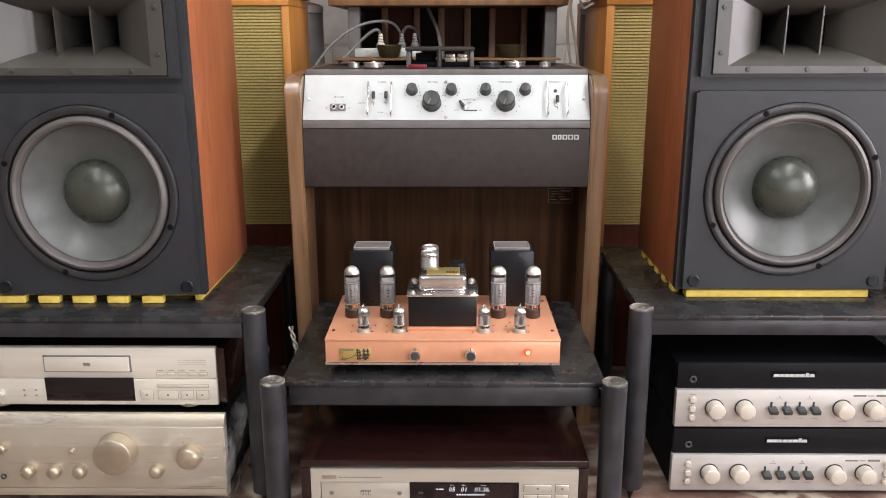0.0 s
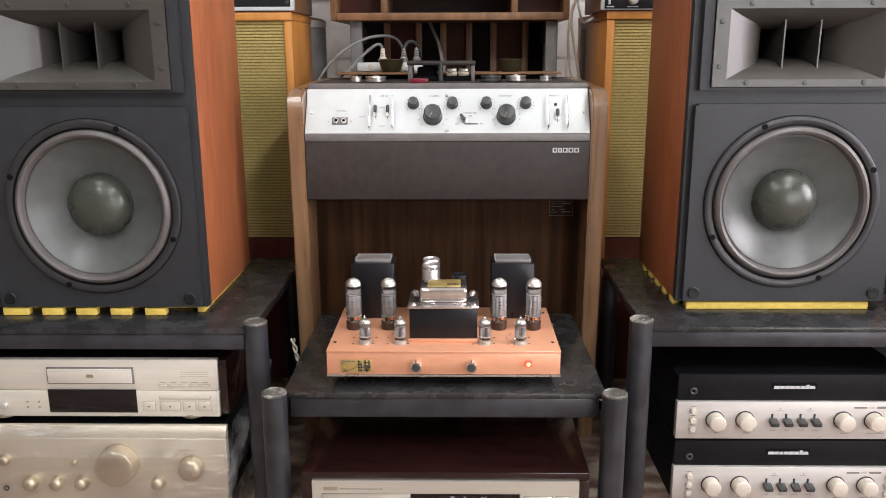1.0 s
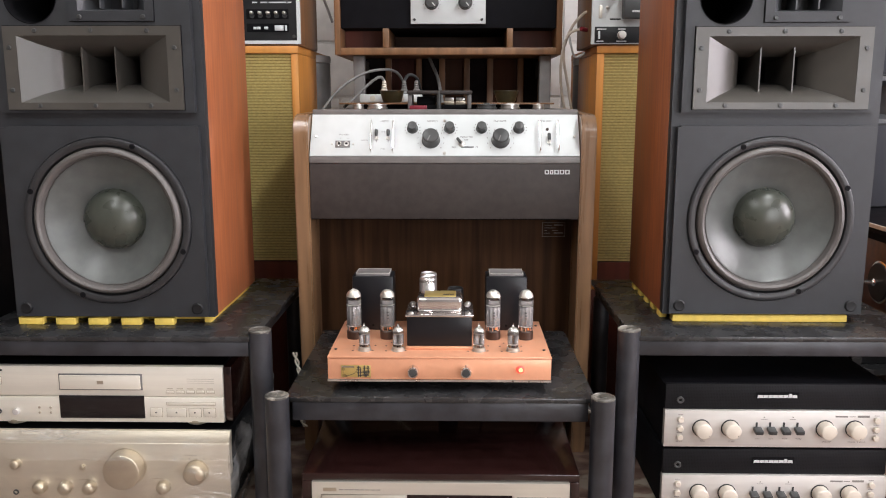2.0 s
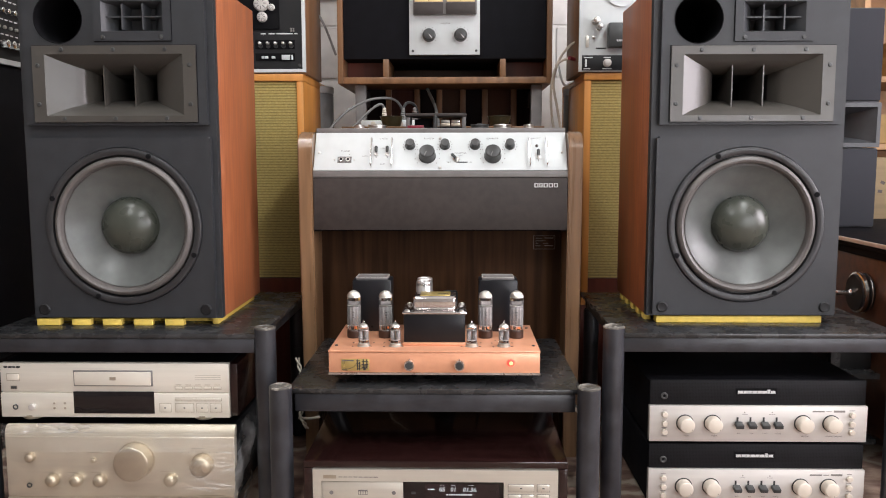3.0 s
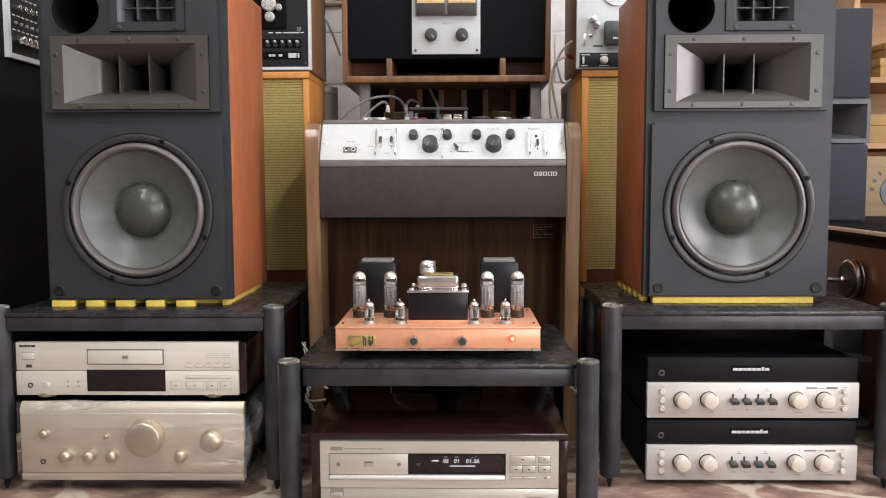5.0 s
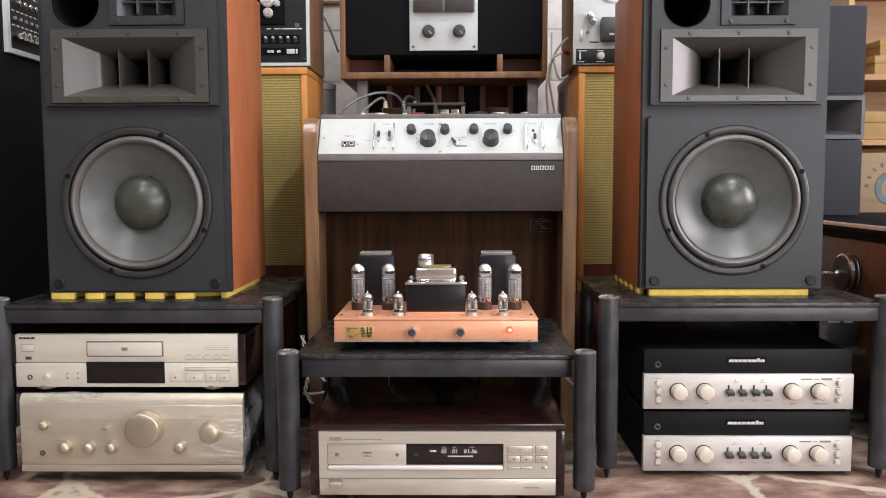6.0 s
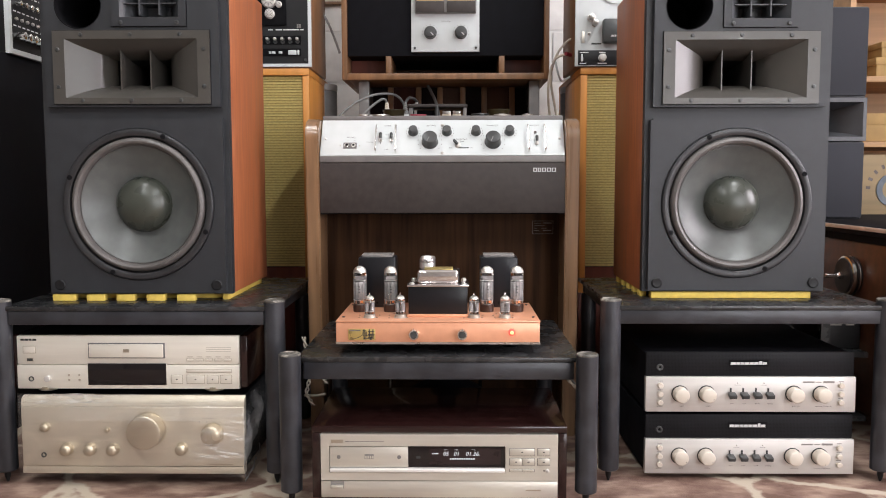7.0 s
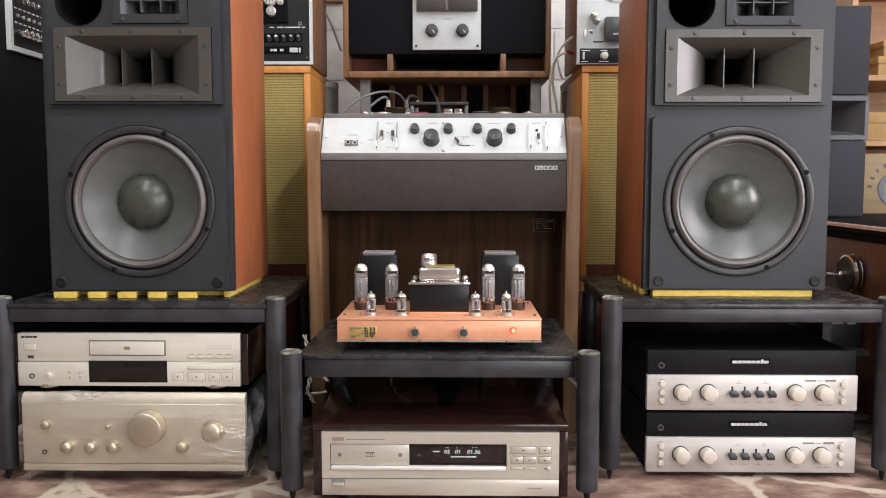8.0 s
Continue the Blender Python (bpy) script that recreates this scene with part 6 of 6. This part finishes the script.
part("disc", L((0.005, 0, 0.09), "y", [(0.055, 0), (0.055, -0.003), (0.045, -0.003), (0.02, 0.004), (0, -0.002)], 40), M_BLUE, bx, "blue-grey disc")
bm = bmesh.new()
for k in range(9):
    a = radians(175 - 20 * k)
    q = B(-0.0045, 0.0045, -0.0006, 0.0006, -0.007, 0.007)
    bmesh.ops.transform(q, matrix=pose(0.005 + 0.082 * math.cos(a), 0, 0.09 + 0.082 * math.sin(a), 0, math.degrees(math.pi / 2 - a), 0), verts=q.verts)
    me_ = bpy.data.meshes.new("tmp")
    q.to_mesh(me_)
    q.free()
    bm.from_mesh(me_)
    bpy.data.meshes.remove(me_)
part("letter_bars", bm, M_DARKBASE, bx)
part("table_under", B(-0.13, 0.16, 0.0, 0.25, -0.03, -0.0005), M_GREYCL, bx)
for x, z, w, h in ((1.46, 0.734, 0.22, 0.09), (1.50, 0.944, 0.2, 0.06), (1.50, 1.0045, 0.17, 0.05)):
    c = thing("carton", pose(x, 2.47, z), "yellow-brown cardboard carton on the shelf", "carton", "cartons")
    part("body", B(-w / 2, w / 2, 0, 0.2, 0, h, bev=0.003), M_CARD, c)
    part("lid", B(-w / 2 - 0.003, w / 2 + 0.003, -0.003, 0.203, h * 0.62, h + 0.0015, bev=0.002), M_CARD, c)

# shelf unit and small black unit seen behind the slim amplifiers
rc = thing("side_rack", pose(0.93, 1.62, 0), "black rack shelf with a small black unit", "rack")
for s, y in ((-0.06, 0), (-0.06, 0.4)):
    part("upright", B(s, s + 0.02, y, y + 0.02, 0, 0.31), M_STAND, rc)
part("shelf_board", B(-0.06, 0.05, 0, 0.42, 0.20, 0.212), M_STAND, rc)
part("shelf_board", B(-0.06, 0.05, 0, 0.42, 0.05, 0.062), M_STAND, rc)
bu = thing("black_unit", pose(0.935, 1.66, 0.2125), "small black unit on the rack shelf", "unit")
part("body", B(-0.05, 0.045, 0, 0.3, 0, 0.085, bev=0.003), M_BLACK2, bu)
bars([(-0.03, 0.0, 0.055, 0.06), (0.01, 0.03, 0.055, 0.06)], 0, M_INKSOFT, bu)


# ---- framed board on the block wall ----
wb = thing("wall_board", pose(-0.46, 2.925, 1.280), "pale framed board with violet discs on the block wall", "board")
part("panel", B(-0.30, 0.20, 0.006, 0.016, 0.011, 0.26), M_CABLEW, wb)
part("bottom_rail", B(-0.31, 0.21, 0.0, 0.0165, 0.0, 0.0108, bev=0.001), M_WALNUTX, wb, "brown wooden rail")
for k in range(4):
    part("disc", C((-0.185 + 0.075 * k, 0.006, 0.045), "y", 0.026, -0.003, 32, 0.001), M_VIOLET, wb, "violet disc")


# ---- cables ----
def cable(pts, r, mt, label):
    return solid("cable", T(pts, r, 8), mt, label, "cable", "loose cables")


cable([(-0.325, 1.95, 0.70), (-0.314, 2.05, 0.760), (-0.27, 2.08, 0.815), (-0.215, 2.12, 0.850), (-0.165, 2.15, 0.860), (-0.135, 2.17, 0.852), (-0.118, 2.19, 0.825), (-0.112, 2.20, 0.80)], 0.0036, M_CABLE, "grey mains cable arching over the tape deck")
cable([(-0.262, 2.04, 0.762), (-0.238, 2.06, 0.784), (-0.205, 2.08, 0.818), (-0.182, 2.09, 0.836), (-0.170, 2.095, 0.838), (-0.165, 2.10, 0.830)], 0.0036, M_CABLE, "grey cable with a moulded plug")


def mains_plug(x, y, z, mt, label):
    return solid("plug", L((x, y, z), "z", [(0.0095, 0), (0.0095, 0.010), (0.006, 0.014), (0.0072, 0.017), (0.0052, 0.020), (0.0066, 0.023), (0.0048, 0.026), (0.0058, 0.029), (0.0042, 0.034), (0, 0.036)], 16), mt, label, "plug", "mains plugs")


mains_plug(-0.164, 2.10, 0.7955, M_CABLEW, "ivory moulded plug standing in the power strip")
mains_plug(-0.112, 2.10, 0.7955, M_CABLE, "grey moulded plug standing in the power strip")
mains_plug(-0.080, 2.10, 0.7955, M_GREY, "dark grey moulded plug standing in the power strip")
cable([(-0.112, 2.10, 0.829), (-0.100, 2.12, 0.845), (-0.080, 2.15, 0.835), (-0.068, 2.19, 0.78)], 0.004, M_KNOB, "black cable looping from a plug")
cable([(-0.056, 2.27, 0.905), (-0.045, 2.25, 0.880), (-0.027, 2.20, 0.840), (-0.018, 2.15, 0.80), (-0.012, 2.12, 0.765)], 0.0045, M_CABLE, "grey cable hanging behind the deck")
cable([(0.365, 2.08, 0.995), (0.345, 2.06, 0.995), (0.315, 2.07, 0.96), (0.30, 2.1, 0.90), (0.315, 2.12, 0.82), (0.34, 2.14, 0.70)], 0.0035, M_CABLEW, "ivory cable hanging from the tape deck")
cable([(0.36, 2.06, 0.95), (0.34, 2.04, 0.955), (0.305, 2.06, 0.94), (0.292, 2.08, 0.88), (0.30, 2.12, 0.80), (0.325, 2.14, 0.70)], 0.0035, M_CABLEW, "ivory cable hanging beside the meter cabinet")
cable([(0.35, 2.045, 0.952), (0.333, 2.03, 0.954)], 0.0055, M_RED, "red connector on a deck cable")
cable([(0.355, 2.1, 0.90), (0.33, 2.1, 0.89), (0.315, 2.08, 0.92), (0.31, 2.09, 0.95)], 0.003, M_WHITE, "white signal cable looping")
cable([(-0.368, 2.2, 1.11), (-0.355, 2.21, 1.091), (-0.339, 2.22, 1.057), (-0.322, 2.22, 1.012), (-0.313, 2.22, 0.987)], 0.0034, M_DRUMLID, "pale grey cable beside the meter cabinet")
def twisted(line, r, gap, turns, mt, label):
    """Two thin strands wound round one another along a line."""
    t = thing("twisted_cable", pose(*line[0]), label, "cable", "loose cables")
    P = [Vector(p) - Vector(line[0]) for p in line]
    n = 16 * (len(P) - 1)
    for ph in (0.0, math.pi):
        pts = []
        for k in range(n + 1):
            u = k / n * (len(P) - 1)
            q = min(int(u), len(P) - 2)
            c = P[q].lerp(P[q + 1], u - q)
            a = ph + 2 * math.pi * turns * k / n
            pts.append(c + Vector((gap * math.cos(a), gap * math.sin(a), 0)))
        part("strand", tube(bmesh.new(), pts, r, 6, 2), mt, t)
    return t


twisted([(-0.318, 1.60, 0.250), (-0.306, 1.59, 0.205), (-0.300, 1.575, 0.165), (-0.306, 1.56, 0.130), (-0.290, 1.55, 0.105)], 0.0022, 0.0032, 5, M_CABLEW, "twisted white cable behind the low stand")
twisted([(-0.312, 1.60, 0.215), (-0.285, 1.585, 0.180), (-0.262, 1.57, 0.150)], 0.0020, 0.0026, 3, M_CABLEW, "short twisted white cable behind the low stand")
cable([(-0.312, 1.57, 0.122), (-0.285, 1.56, 0.124), (-0.262, 1.56, 0.128)], 0.0030, M_CABLEW, "white cable behind the low stand")
twisted([(0.238, 1.60, 0.232), (0.258, 1.585, 0.196), (0.282, 1.57, 0.162), (0.310, 1.56, 0.135)], 0.0022, 0.0030, 4, M_CABLEW, "twisted white cable behind the low stand")
cable([(0.245, 1.59, 0.215), (0.285, 1.57, 0.168), (0.318, 1.56, 0.128)], 0.0028, M_CABLE, "grey cable behind the low stand")
cable([(-0.085, 1.735, 0.262), (-0.098, 1.73, 0.225), (-0.118, 1.725, 0.180), (-0.128, 1.72, 0.140), (-0.13, 1.71, 0.0035)], 0.0022, M_CABLEW, "thin grey cable on the console's back")


strip = thing("power_strip", pose(-0.165, 2.10, 0.7775), "white power strip behind the tape deck", "power strip")
part("body", B(-0.062, 0.100, -0.019, 0.019, -0.004, 0.0176, bev=0.004), M_WHITE, strip)
for k in range(3):
    part("socket", C((-0.028 + 0.038 * k, -0.0195, 0.007), "y", 0.007, -0.0015, 16, 0.0004), M_CABLEW, strip)
